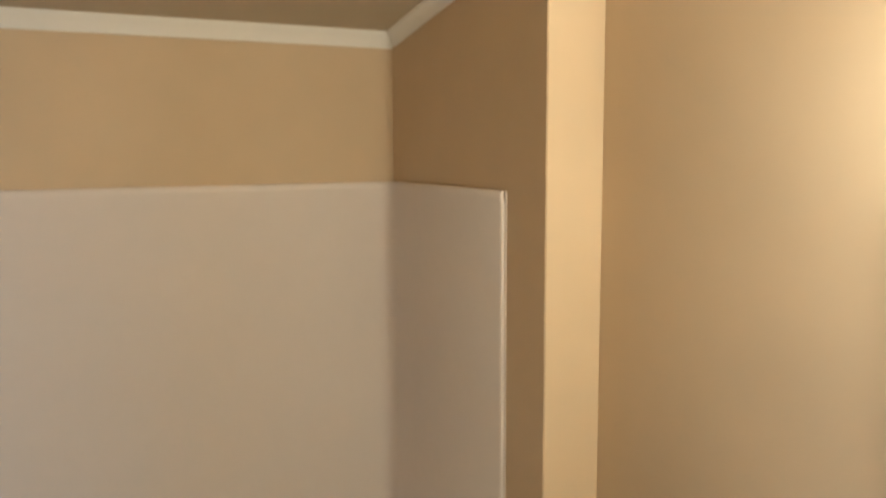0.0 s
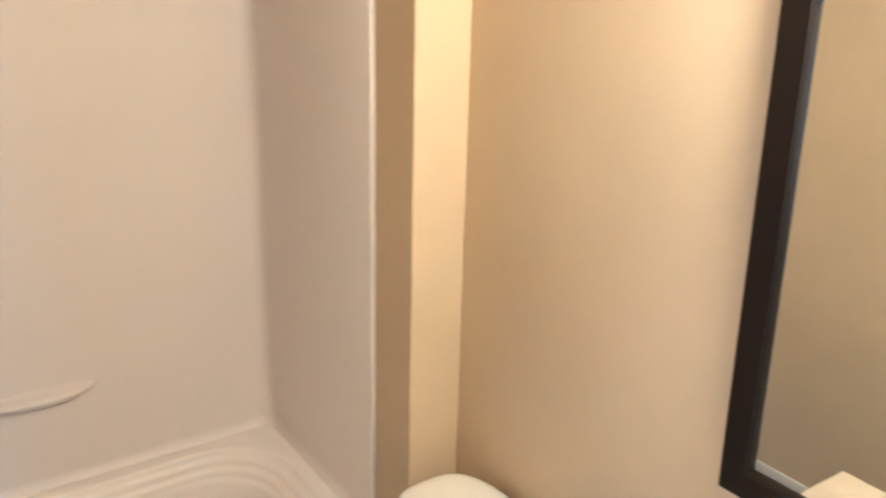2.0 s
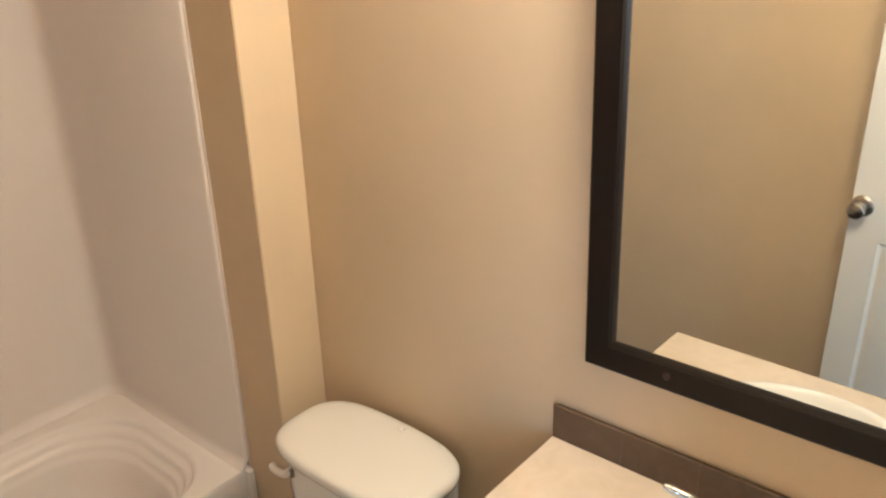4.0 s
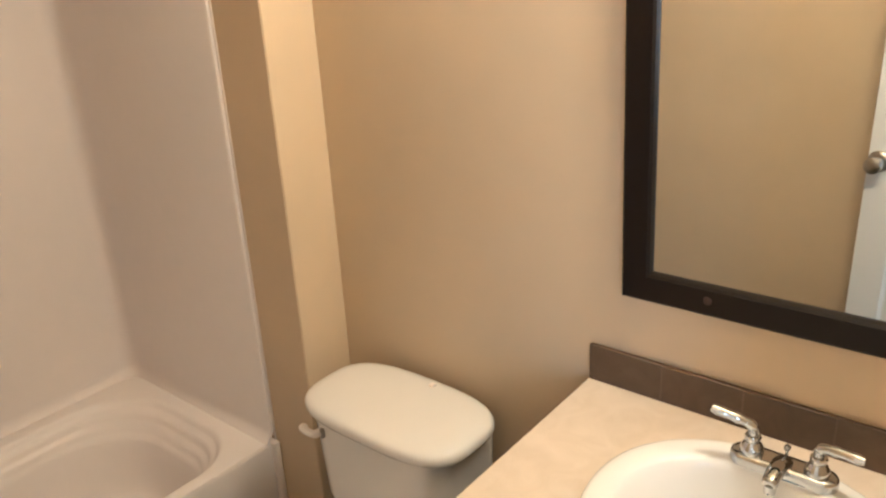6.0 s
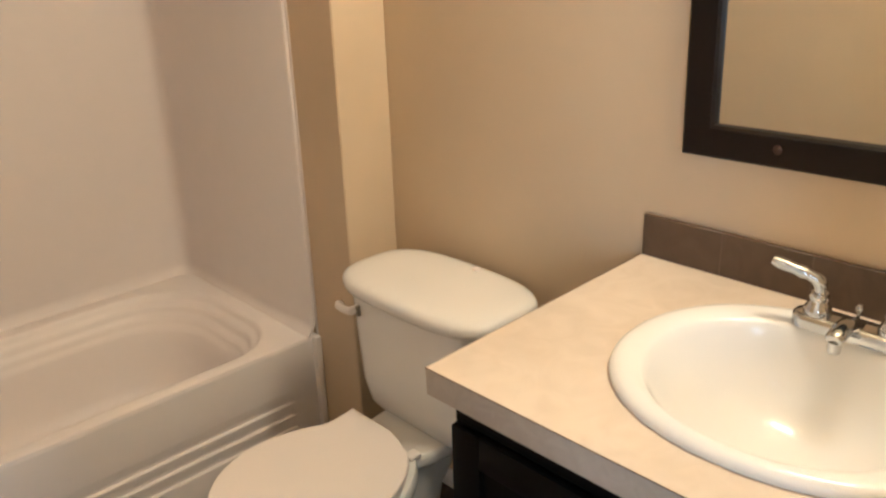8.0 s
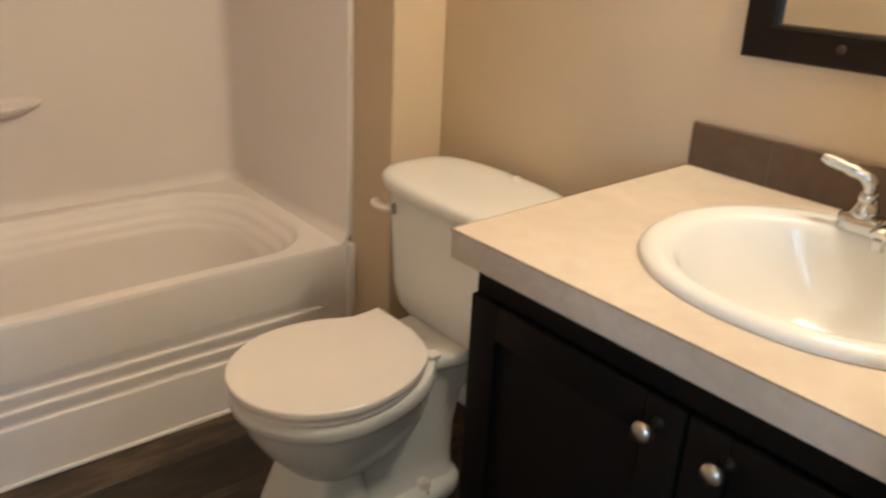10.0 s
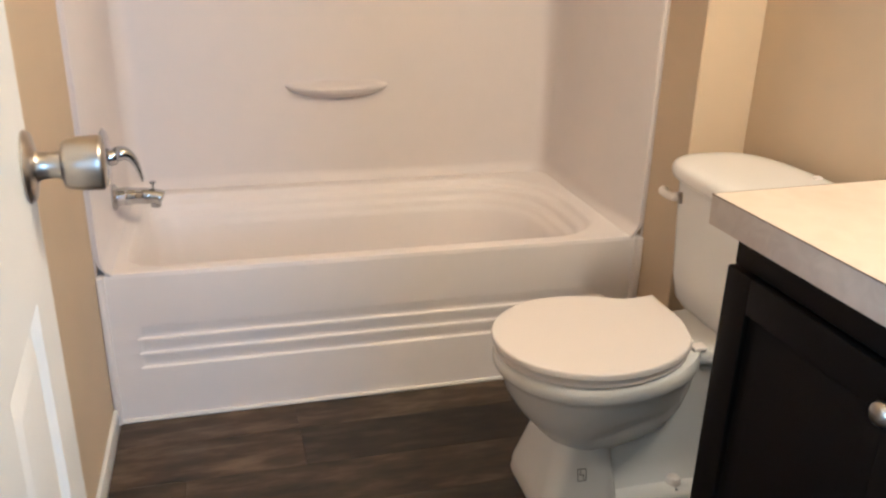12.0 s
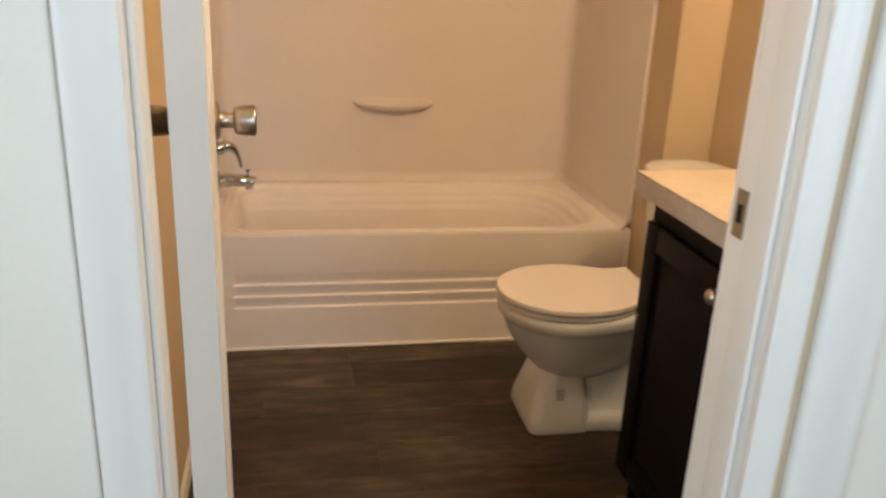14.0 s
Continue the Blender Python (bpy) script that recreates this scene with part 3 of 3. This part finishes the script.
for s in (-1, 1):
    part("hinge", rel(toilet, box(1.194, 1.224, -.464 + s * .086 - .013, -.464 + s * .086 + .013, Z0 - .001, Z0 + .009, .003, 3)), SEATP, toilet)
    part("bolt_cap", rel(toilet, turned([(0, 0), (.016, 0), (.016, .006), (.013, .015), (.006, .019), (0, .02)], (1.19, TC + s * .084, .044), "z", 20)), SEATP, toilet)
TX0, TX1 = 1.256, 1.492
bm = loft([rrect(TX0 + .03, TX1 - .004, TC - .155, TC + .155, .045, Z0 - .001, 8), rrect(TX0 + .018, TX1 - .002, TC - .17, TC + .17, .045, .378, 8), rrect(TX0 + .012, TX1, TC - .180, TC + .180, .04, .43, 8),
           rrect(TX0 + .004, TX1 - .004, TC - .196, TC + .196, .055, .59, 8), rrect(TX0, TX1 - .006, TC - .204, TC + .204, .065, .657, 8)])
part("tank", rel(toilet, bm), CHINA, toilet, "white china tank tapering downwards", 50)


def lid_ring(off, z):
    """The tank lid's outline: bowed front."""
    x0, x1, h = TX0 - .027 + off, 1.492 - off, .228 - off
    out = []
    for i in range(64):
        t = 2 * math.pi * i / 64
        c, s = math.cos(t), math.sin(t)
        h = .228 - off
        p = 3.1
        k = (abs(c) ** p + abs(s) ** p) ** (-1 / p)
        y = h * s * k
        x = (x0 + x1) / 2 + (x1 - x0) / 2 * c * k
        if c < 0:
            x -= 0.008 * (y / h) ** 2 * max(0, 1 - off / .05)
        out.append((x, TC + y, z))
    return out


part("tank_lid", rel(toilet, loft([lid_ring(.012, .654), lid_ring(.003, .658), lid_ring(0, .666), lid_ring(0, .677), lid_ring(.004, .685), lid_ring(.012, .6905), lid_ring(.03, .694), lid_ring(.06, .6955), lid_ring(.095, .696)])), CHINA, toilet, "glossy white china tank lid", 60)
p = [(TX0 + .006, TC + .150, .614), (TX0 - .014, TC + .152, .614), (TX0 - .018, TC + .168, .614), (TX0 - .018, TC + .185, .615), (TX0 - .010, TC + .198, .616)]
part("flush_lever", rel(toilet, tube(bend(p, 4), [.010] * 5 + [.009] * 8 + [.0105] * 3 + [.007], 12)), SEATP, toilet, "white plastic flush lever")
part("lever_mount", rel(toilet, box(TX0 - .007, TX0 + .006, TC + .138, TC + .146, .600, .626, .003)), STEEL, toilet, "grey lever bushing")
part("lid_clip", rel(toilet, box(1.448, 1.464, TC - .032, TC - .018, .688, .700, .003)), SEATP, toilet)
bm = bmesh.new()
for dy, dz, wy, hz in ((0, .016, .024, .002), (0, -.016, .024, .002), (0, 0, .014, .002), (-.011, 0, .002, .03), (.011, 0, .002, .03), (.004, .007, .002, .012), (-.004, -.007, .002, .012)):
    box(-.0006, .0, (dy - wy / 2) * .8, (dy + wy / 2) * .8, (dz - hz / 2) * .8, (dz + hz / 2) * .8, bm=bm)
bmesh.ops.rotate(bm, cent=(0, 0, 0), matrix=Matrix.Rotation(radians(88), 3, "Z") @ Matrix.Rotation(radians(12), 3, "Y"), verts=bm.verts[:])
bmesh.ops.translate(bm, vec=(.962, TC - .1030, .116), verts=bm.verts[:])
part("printed_mark", rel(toilet, bm), INK, toilet, "small grey printed mark on the base", 0)


# ---- vanity ----
CX = 1.016      # cabinet face
van = thing("vanity_cabinet", "espresso-stained two-door vanity cabinet with brushed nickel knobs", "vanity cabinet", (1.26, (VY0 + VY1) / 2, 0))
bm = box(CX + .018, XR - .002, VY1 - .028, VY1 - .012, .0, CT - .040, .001, 1)
box(CX + .018, XR - .002, VY0, VY0 + .016, .0, CT - .045, .001, 1, bm)
box(CX + .018, XR - .01, VY0 + .016, VY1 - .028, .09, .105, bm=bm)
box(XR - .01, XR - .002, VY0 + .016, VY1 - .028, .09, CT - .045, bm=bm)
box(CX + .07, CX + .085, VY0 + .016, VY1 - .028, 0, .09, .001, 1, bm)
part("body", rel(van, bm), ESPRESSO, van)
fr = bmesh.new()
ZT, ZB = CT - .038, .09
for y0, y1, z0, z1 in ((VY0, VY1 - .012, ZT - .065, ZT), (VY0, VY1 - .012, ZB, ZB + .04), (VY1 - .046, VY1 - .012, ZB + .04, ZT - .065), (VY0, VY0 + .034, ZB + .04, ZT - .065)):
    box(CX - .008, CX + .018, y0, y1, z0, z1, .0015, 1, fr)
part("face_frame", rel(van, fr), ESPRESSO, van)
MID = -1.272
DZ0, DZ1 = ZB + .015, CT - .102


def cabinet_door(y0, y1):
    """A framed door with a raised centre panel."""
    bm = bmesh.new()
    s = .055
    x1, x0 = CX - .009, CX - .022
    for a in ((y0, y0 + s, DZ0, DZ1), (y1 - s, y1, DZ0, DZ1), (y0 + s, y1 - s, DZ0, DZ0 + s), (y0 + s, y1 - s, DZ1 - s, DZ1)):
        box(x0, x1, *a, .0025, 2, bm)
    return bm


for y0, y1, ky in ((MID + .0025, VY1 - .016, MID + .036), (VY0 + .014, MID - .0025, MID - .058)):
    door = part("door", rel(van, cabinet_door(y0, y1)), ESPRESSO, van, "espresso cabinet door with a recessed panel")
    s = .054
    rings = []
    for off, x in ((0, CX - .012), (.010, CX - .0105), (.014, CX - .0105), (.034, CX - .014), (.036, CX - .0142)):
        rings.append([(x, y0 + s + off, DZ0 + s + off), (x, y1 - s - off, DZ0 + s + off), (x, y1 - s - off, DZ1 - s - off), (x, y0 + s + off, DZ1 - s - off)])
    pb = loft(rings, cap0=False)
    part("door_panel", rel(van, pb), ESPRESSO, door, smooth=20)
    kx, kz = CX - .022, .675
    kb = turned([(0, 0.002), (.009, 0.002), (.008, -.002), (.0058, -.007), (.0058, -.020), (.0125, -.024), (.0150, -.029), (.0132, -.035), (.007, -.0385), (0, -.039)], (kx, ky, kz), "x", 24)
    part("knob", rel(van, kb), NICKEL, door, "round brushed nickel knob", 60)

# worktop with an oval cut-out for the sink
SCX, SCY = 1.245, -1.278
top = thing("countertop", "cream stone-look laminate countertop with a square grey-beige front edge", "countertop", (1.24, (VY0 + VY1) / 2, CT))
CF = .963


def slab():
    bm = bmesh.new()
    n = 64
    inner = oval(SCX, SCY, .185, .20, CT, n)
    outer = []
    for x, y, z in inner:
        dx, dy = x - SCX, y - SCY
        ts = []
        if dx > 1e-9: ts.append((XR - .002 - SCX) / dx)
        if dx < -1e-9: ts.append((CF - SCX) / dx)
        if dy > 1e-9: ts.append((VY1 - SCY) / dy)
        if dy < -1e-9: ts.append((VY0 - SCY) / dy)
        t = min(ts)
        outer.append((SCX + dx * t, SCY + dy * t, z))
    for cx, cy in ((CF, VY1), (XR - .002, VY1), (CF, VY0), (XR - .002, VY0)):
        k = min(range(n), key=lambda i: (outer[i][0] - cx) ** 2 + (outer[i][1] - cy) ** 2)
        outer[k] = (cx, cy, CT)
    rings = [[(x, y, CT - .02) for x, y, z in inner], inner, outer]
    return loft(rings, cap0=False, cap1=False)


part("top_sheet", rel(top, slab()), LAMINATE, top, "cream laminate sheet", 20)
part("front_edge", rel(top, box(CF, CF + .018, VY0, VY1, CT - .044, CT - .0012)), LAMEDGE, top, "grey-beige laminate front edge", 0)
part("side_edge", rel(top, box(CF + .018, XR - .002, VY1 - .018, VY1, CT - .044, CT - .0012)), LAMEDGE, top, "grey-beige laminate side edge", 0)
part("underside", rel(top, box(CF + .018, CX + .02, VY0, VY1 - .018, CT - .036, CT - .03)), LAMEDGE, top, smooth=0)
seam = bmesh.new()
box(CF - .0004, CF + .0003, VY0, VY1 + .0006, CT - .0014, CT + .0003, bm=seam)
box(CF, XR - .002, VY1 - .0002, VY1 + .0008, CT - .0014, CT + .0003, bm=seam)
part("seam", rel(top, seam), SEAM, top, "thin brown seam of the laminate edge", 0)

# tiled backsplash
bs = thing("backsplash", "backsplash of one row of dark brown stone-look tiles", "backsplash", (XR, (VY0 + VY1) / 2, CT))
part("grout_bed", rel(bs, box(XR - .0121, XR - .001, VY0 + .001, VY1 - .001, CT + .0095, .8945)), GROUT_AND_SHADE, bs, smooth=0)
y = VY1
TW = .1535
while y > VY0 + .02:
    y0 = max(y - TW + .0012, VY0 + .001)
    part("tile", rel(bs, box(XR - .0125, XR - .004, y0, y, CT + .0098, .896, .0012, 1)), TILE, bs)
    y -= TW

# oval drop-in sink
sink = thing("sink", "glossy white oval drop-in sink with a raised rim", "sink", (SCX, SCY, CT))
SA, SB = .209, .236


def bowl_ring(f, z, shift=0.0):
    return oval(SCX + shift, SCY, SA * f, SB * f, z, 72, 2.15)


rings = [bowl_ring(1.0, CT + .0005), bowl_ring(1.005, CT + .006), bowl_ring(.995, CT + .011), bowl_ring(.965, CT + .0155), bowl_ring(.92, CT + .0175)]


def inner_ring(front, rear, half, z):
    """The bowl's inside: a long slope in front and a steep wall under the faucet."""
    return [(SCX + (x - SCX) * (rear if x > SCX else front), y, h) for x, y, h in oval(SCX, SCY, 1, half, z, 72, 2.1)]


for front, rear, half, z in ((.190, .150, .190, .0165), (.186, .145, .184, .011), (.180, .142, .178, .001), (.172, .140, .170, -.016), (.160, .137, .157, -.04), (.142, .132, .138, -.070),
                             (.116, .121, .112, -.099), (.088, .095, .082, -.121), (.056, .050, .050, -.135), (.035, .015, .026, -.139)):
    rings.append(inner_ring(front, rear, half, CT + z))
part("basin", rel(sink, loft(rings, cap0=False, cap1=False)), CHINA, sink, smooth=60)
DXS = SCX - .012
part("drain", rel(sink, turned([(.0, -.006), (.024, -.006), (.029, .0), (.031, .002), (.027, .003), (.021, -.002), (.0, -.003)], (DXS, SCY, CT - .138), "z", 32)), CHROME, sink, "chrome drain ring")
part("stopper", rel(sink, turned([(.0, 0), (.020, 0), (.021, .003), (.019, .008), (.0, .009)], (DXS, SCY, CT - .137), "z", 32)), BLUE, sink, "blue round drain stopper")

# faucet
FX, FY, FZ = 1.405, SCY - .013, CT + .017
tap = thing("faucet", "polished chrome two-handle centerset faucet", "faucet", (FX, FY, FZ))
rings = [rrect(FX - o, FX + o, FY - .084 - o + .0235, FY + .084 + o - .0235, o * .98, FZ + h, 8) for o, h in ((.0235, 0), (.0242, .003), (.0240, .013), (.0228, .0170), (.0200, .0195), (.0130, .0205))]
part("base_plate", rel(tap, loft(rings)), CHROME, tap, smooth=50)
bm = tube(bend([(FX + .004, FY, FZ + .014), (FX - .022, FY, FZ + .024), (FX - .050, FY, FZ + .025), (FX - .070, FY, FZ + .020)], 5), [.016] * 4 + [.0140] * 6 + [.0128] * 5 + [.0105], 20, flat=.8)
turned([(.0, 0), (.0085, 0), (.0095, .003), (.0095, .016), (.0, .016)], (FX - .063, FY, FZ + .0), bm=bm)
part("spout", rel(tap, bm), CHROME, tap, smooth=50)
for s in (-1, 1):
    hy = FY + s * .051
    hb = turned([(0, .016), (.0185, .016), (.0195, .021), (.0185, .029), (.0145, .036), (.0118, .040), (.0132, .044), (.0135, .048), (.0118, .052), (.0, .054)], (FX, hy, FZ), "z", 28)
    handle = part("handle", rel(tap, hb), CHROME, tap, smooth=50)
    if s > 0:
        p = [(FX, hy, FZ + .044), (FX - .001, hy + .001, FZ + .066), (FX - .008, hy + .016, FZ + .078), (FX - .022, hy + .064, FZ + .093)]
    else:
        p = [(FX, hy, FZ + .044), (FX - .001, hy - .001, FZ + .064), (FX - .005, hy - .016, FZ + .073), (FX - .011, hy - .066, FZ + .076)]
    part("lever", rel(tap, tube(bend(p, 5), [.0090, .0088, .0086, .0088, .0092, .0096, .0097, .0093, .0086, .0080, .0076, .0094, .0077, .0083, .0088, .0058], 16)), CHROME, handle, smooth=50)
part("lift_rod", rel(tap, turned([(0, 0), (.0025, 0), (.0025, .017), (.005, .019), (.0055, .024), (.0035, .027), (0, .028)], (FX + .014, FY, FZ + .016), "z", 14)), CHROME, tap)

# the top slopes up a little towards the wall, with all that sits on it
lean = Matrix.Translation((CF, VY1, CT)) @ Matrix.Rotation(radians(-.35), 4, "X") @ Matrix.Rotation(radians(-.95), 4, "Y") @ Matrix.Translation((-CF, -VY1, -CT))
bs.matrix_basis = Matrix.Translation((0, VY1, CT)) @ Matrix.Rotation(radians(-.35), 4, "X") @ Matrix.Translation((0, -VY1, -CT)) @ Matrix.Translation(bs.location)
for ob in (top, sink, tap):
    ob.matrix_basis = lean @ Matrix.Translation(ob.location)


# ---- mirror ----
MY1, MY0, MZ0, MZ1 = -.948, -1.602, 1.023, 1.90
mir = thing("mirror", "wall mirror in a flat black-brown wooden frame", "mirror", (XR, MY1, MZ0))
FW = .055


def frame_rail(a, b, c, d, nx):
    """A mitred rail: outer corners a, b and inner corners c, d as (y, z)."""
    prof = ((0, 0, 0), (0, .016, 0), (.004, .019, .07), (.012, .019, .22), (.040, .0165, .80), (.048, .018, .88), (.053, .014, .96), (.055, .004, 1.0))
    rings = []
    for (oy, oz), (iy, iz) in ((a, c), (b, d)):
        rings.append([(XR - .001 - h, oy + (iy - oy) * f, oz + (iz - oz) * f) for _, h, f in prof] + [(XR - .001, iy, iz)])
    return loft(rings)


O = [(MY1, MZ0), (MY0, MZ0), (MY0, MZ1), (MY1, MZ1)]
I = [(MY1 - FW, MZ0 + FW), (MY0 + FW, MZ0 + FW), (MY0 + FW, MZ1 - FW), (MY1 - FW, MZ1 - FW)]
for i in range(4):
    j = (i + 1) % 4
    part("frame_rail", rel(mir, frame_rail(O[i], O[j], I[i], I[j], 1)), FRAMEW, mir, smooth=25)
part("glass", rel(mir, box(XR - .006, XR - .002, MY0 + FW - .004, MY1 - FW + .004, MZ0 + FW - .004, MZ1 - FW + .004)), MIRROR, mir, "clear mirror glass", 0)
for y in (-1.112,):
    part("screw", rel(mir, turned([(0, 0), (.0075, 0), (.0075, -.001), (.005, -.003), (0, -.0035)], (XR - .0185, y, 1.052), "x", 16)), SCREWM, mir, "small dark screw cap")

mir.rotation_euler = (radians(-1.2), radians(-.25), radians(-.5))      # it hangs a little crooked and off the wall

# ---- light over the mirror ----
fix = thing("vanity_light", "wall light bar with round warm bulbs above the mirror", "wall light", (XR, -1.275, 2.12))
part("back_plate", rel(fix, box(XR - .035, XR - .001, -1.635, -1.095, 2.125, 2.215, .006)), CHROME, fix)
for y in (-1.56, -1.43, -1.30, -1.17):
    part("socket", rel(fix, turned([(0, -.033), (.024, -.033), (.022, -.095), (0, -.095)], (XR, y, 2.17), "x", 20)), CHROME, fix)
    bl = part("bulb", rel(fix, turned([(.0, -.053), (.016, -.053), (.020, -.062), (.034, -.078), (.041, -.098), (.040, -.115), (.030, -.132), (.014, -.141), (.0, -.143)], (XR - .04, y, 2.17), "x", 24)), BULB, fix, "round warm bulb")
    bl.visible_shadow = False
    lamp = new("bulb_light", bpy.data.lights.new("bulb_light", "POINT"))
    lamp.data.energy, lamp.data.color, lamp.data.shadow_soft_size = BULB_W, (1.0, 0.715, 0.435), .042
    lamp.location = (XR - .138, y, 2.17)

# ---- door, standing open ----
door = thing("door_1", "white six-panel interior door standing open against the wall", "door", (.151, YS + .006, .008))
door["kind"] = "structure"
DWD, DTH, DHT = .612, .035, DH - .012


def door_leaf():
    """Slab along +y from the hinge; the face towards the room is at x = DTH."""
    cols = ((.100, .270), (.350, .518))
    rows = ((.20, .825), (1.02, 1.62), (1.72, 1.88))
    bm = bmesh.new()
    ys = [0, cols[0][0], cols[0][1], cols[1][0], cols[1][1], DWD]
    zs = [0, rows[0][0], rows[0][1], rows[1][0], rows[1][1], rows[2][0], rows[2][1], DHT]
    for x, sgn in ((DTH, 1), (0, -1)):
        for i in range(5):
            for j in range(7):
                y0, y1, z0, z1 = ys[i], ys[i + 1], zs[j], zs[j + 1]
                if i in (1, 3) and j in (1, 3, 5):
                    rr = []
                    for o, d in ((0, 0), (.010, -.007), (.016, -.0075), (.034, -.002), (.036, -.0018)):
                        X = x + d * sgn
                        rr.append([(X, y0 + o, z0 + o), (X, y1 - o, z0 + o), (X, y1 - o, z1 - o), (X, y0 + o, z1 - o)])
                    loft(rr, cap0=False, bm=bm)
                else:
                    bm.faces.new([bm.verts.new(q) for q in ((x, y0, z0), (x, y1, z0), (x, y1, z1), (x, y0, z1))])
    for a in (((0, 0, 0), (DTH, 0, 0), (DTH, 0, DHT), (0, 0, DHT)), ((0, DWD, 0), (DTH, DWD, 0), (DTH, DWD, DHT), (0, DWD, DHT)),
              ((0, 0, 0), (DTH, 0, 0), (DTH, DWD, 0), (0, DWD, 0)), ((0, 0, DHT), (DTH, 0, DHT), (DTH, DWD, DHT), (0, DWD, DHT))):
        bm.faces.new([bm.verts.new(q) for q in a])
    bmesh.ops.remove_doubles(bm, verts=bm.verts[:], dist=.0002)
    return bm


part("door_leaf", door_leaf(), DOORP, door, smooth=20)
KY, KZ = DWD - .032, .930
for s, x in ((1, DTH), (-1, 0)):
    rose = part("rose", turned([(0, 0), (.032, 0), (.033, .002 * s), (.030, .006 * s), (.018, .009 * s), (0, .009 * s)], (x, KY, KZ), "x", 32), NICKEL, door, smooth=50)
    part("knob", turned([(0, .008 * s), (.0150, .008 * s), (.0125, .012 * s), (.0120, .024 * s), (.0135, .029 * s), (.0205, .031 * s), (.0228, .035 * s), (.0245, .046 * s), (.0252, .060 * s), (.0248, .063 * s), (.0225, .065 * s), (.0, .066 * s)], (x, KY, KZ), "x", 36), NICKEL, rose, "brushed nickel door knob", 50)
part("latch_plate", box(.008, .027, DWD - .0005, DWD + .001, KZ - .028, KZ + .028), STEEL, door, smooth=0)
for z in (.25, 1.75):
    hb = turned([(0, -.04), (.0055, -.04), (.0055, .04), (0, .04)], (-.004, -.002, z), "z", 12)
    part("hinge", hb, STEEL, door)
door.rotation_euler = (0, 0, radians(4.5))

strike = thing("strike_plate", "satin steel strike plate on the white door jamb", "strike plate", (DR, YS - .02, .95))
part("plate", rel(strike, box(DR - .0015, DR + .0, YS - .025, YS - .004, .930, .982)), STEEL, strike, smooth=0)
# near-black box on the plate paints the shade inside the latch hole
part("latch_hole_shade", rel(strike, box(DR - .0022, DR - .0012, YS - .019, YS - .010, .946, .966)), DARK, strike, smooth=0)

# ---- floor planks, as pieces of the floor ----
floor = bpy.data.objects["floor"]
rng = random.Random(4)
PW = .152
meshes = {}


def plank(x0, x1, y0, y1):
    L = round(x1 - x0, 3)
    key = (L, round(y1 - y0, 3))
    if key not in meshes:
        bm = box(0, L - .0005, 0, key[1] - .0005, -.004, 0, .0006, 1)
        me = bpy.data.meshes.new("plank")
        bm.to_mesh(me)
        bm.free()
        me.materials.append(WOOD)
        meshes[key] = me
    ob = new("plank", meshes[key])
    ob.parent = floor
    ob.location = (x0, y0, 0)


y, row = 0.04, 0
while y > -3.35:
    y0 = max(y - PW, -3.39)
    x = -1.3 - rng.random() * .9
    first = {0: .431 - .914 * 2}.get(row)
    if first is not None:
        x = first
    while x < 1.6:
        a, b = max(x, -1.29 if y0 < YH - .05 else -.09), min(x + .914, 1.61)
        if b - a > .03:
            plank(a, b, y0, y)
        x += .914
    y -= PW
    row += 1
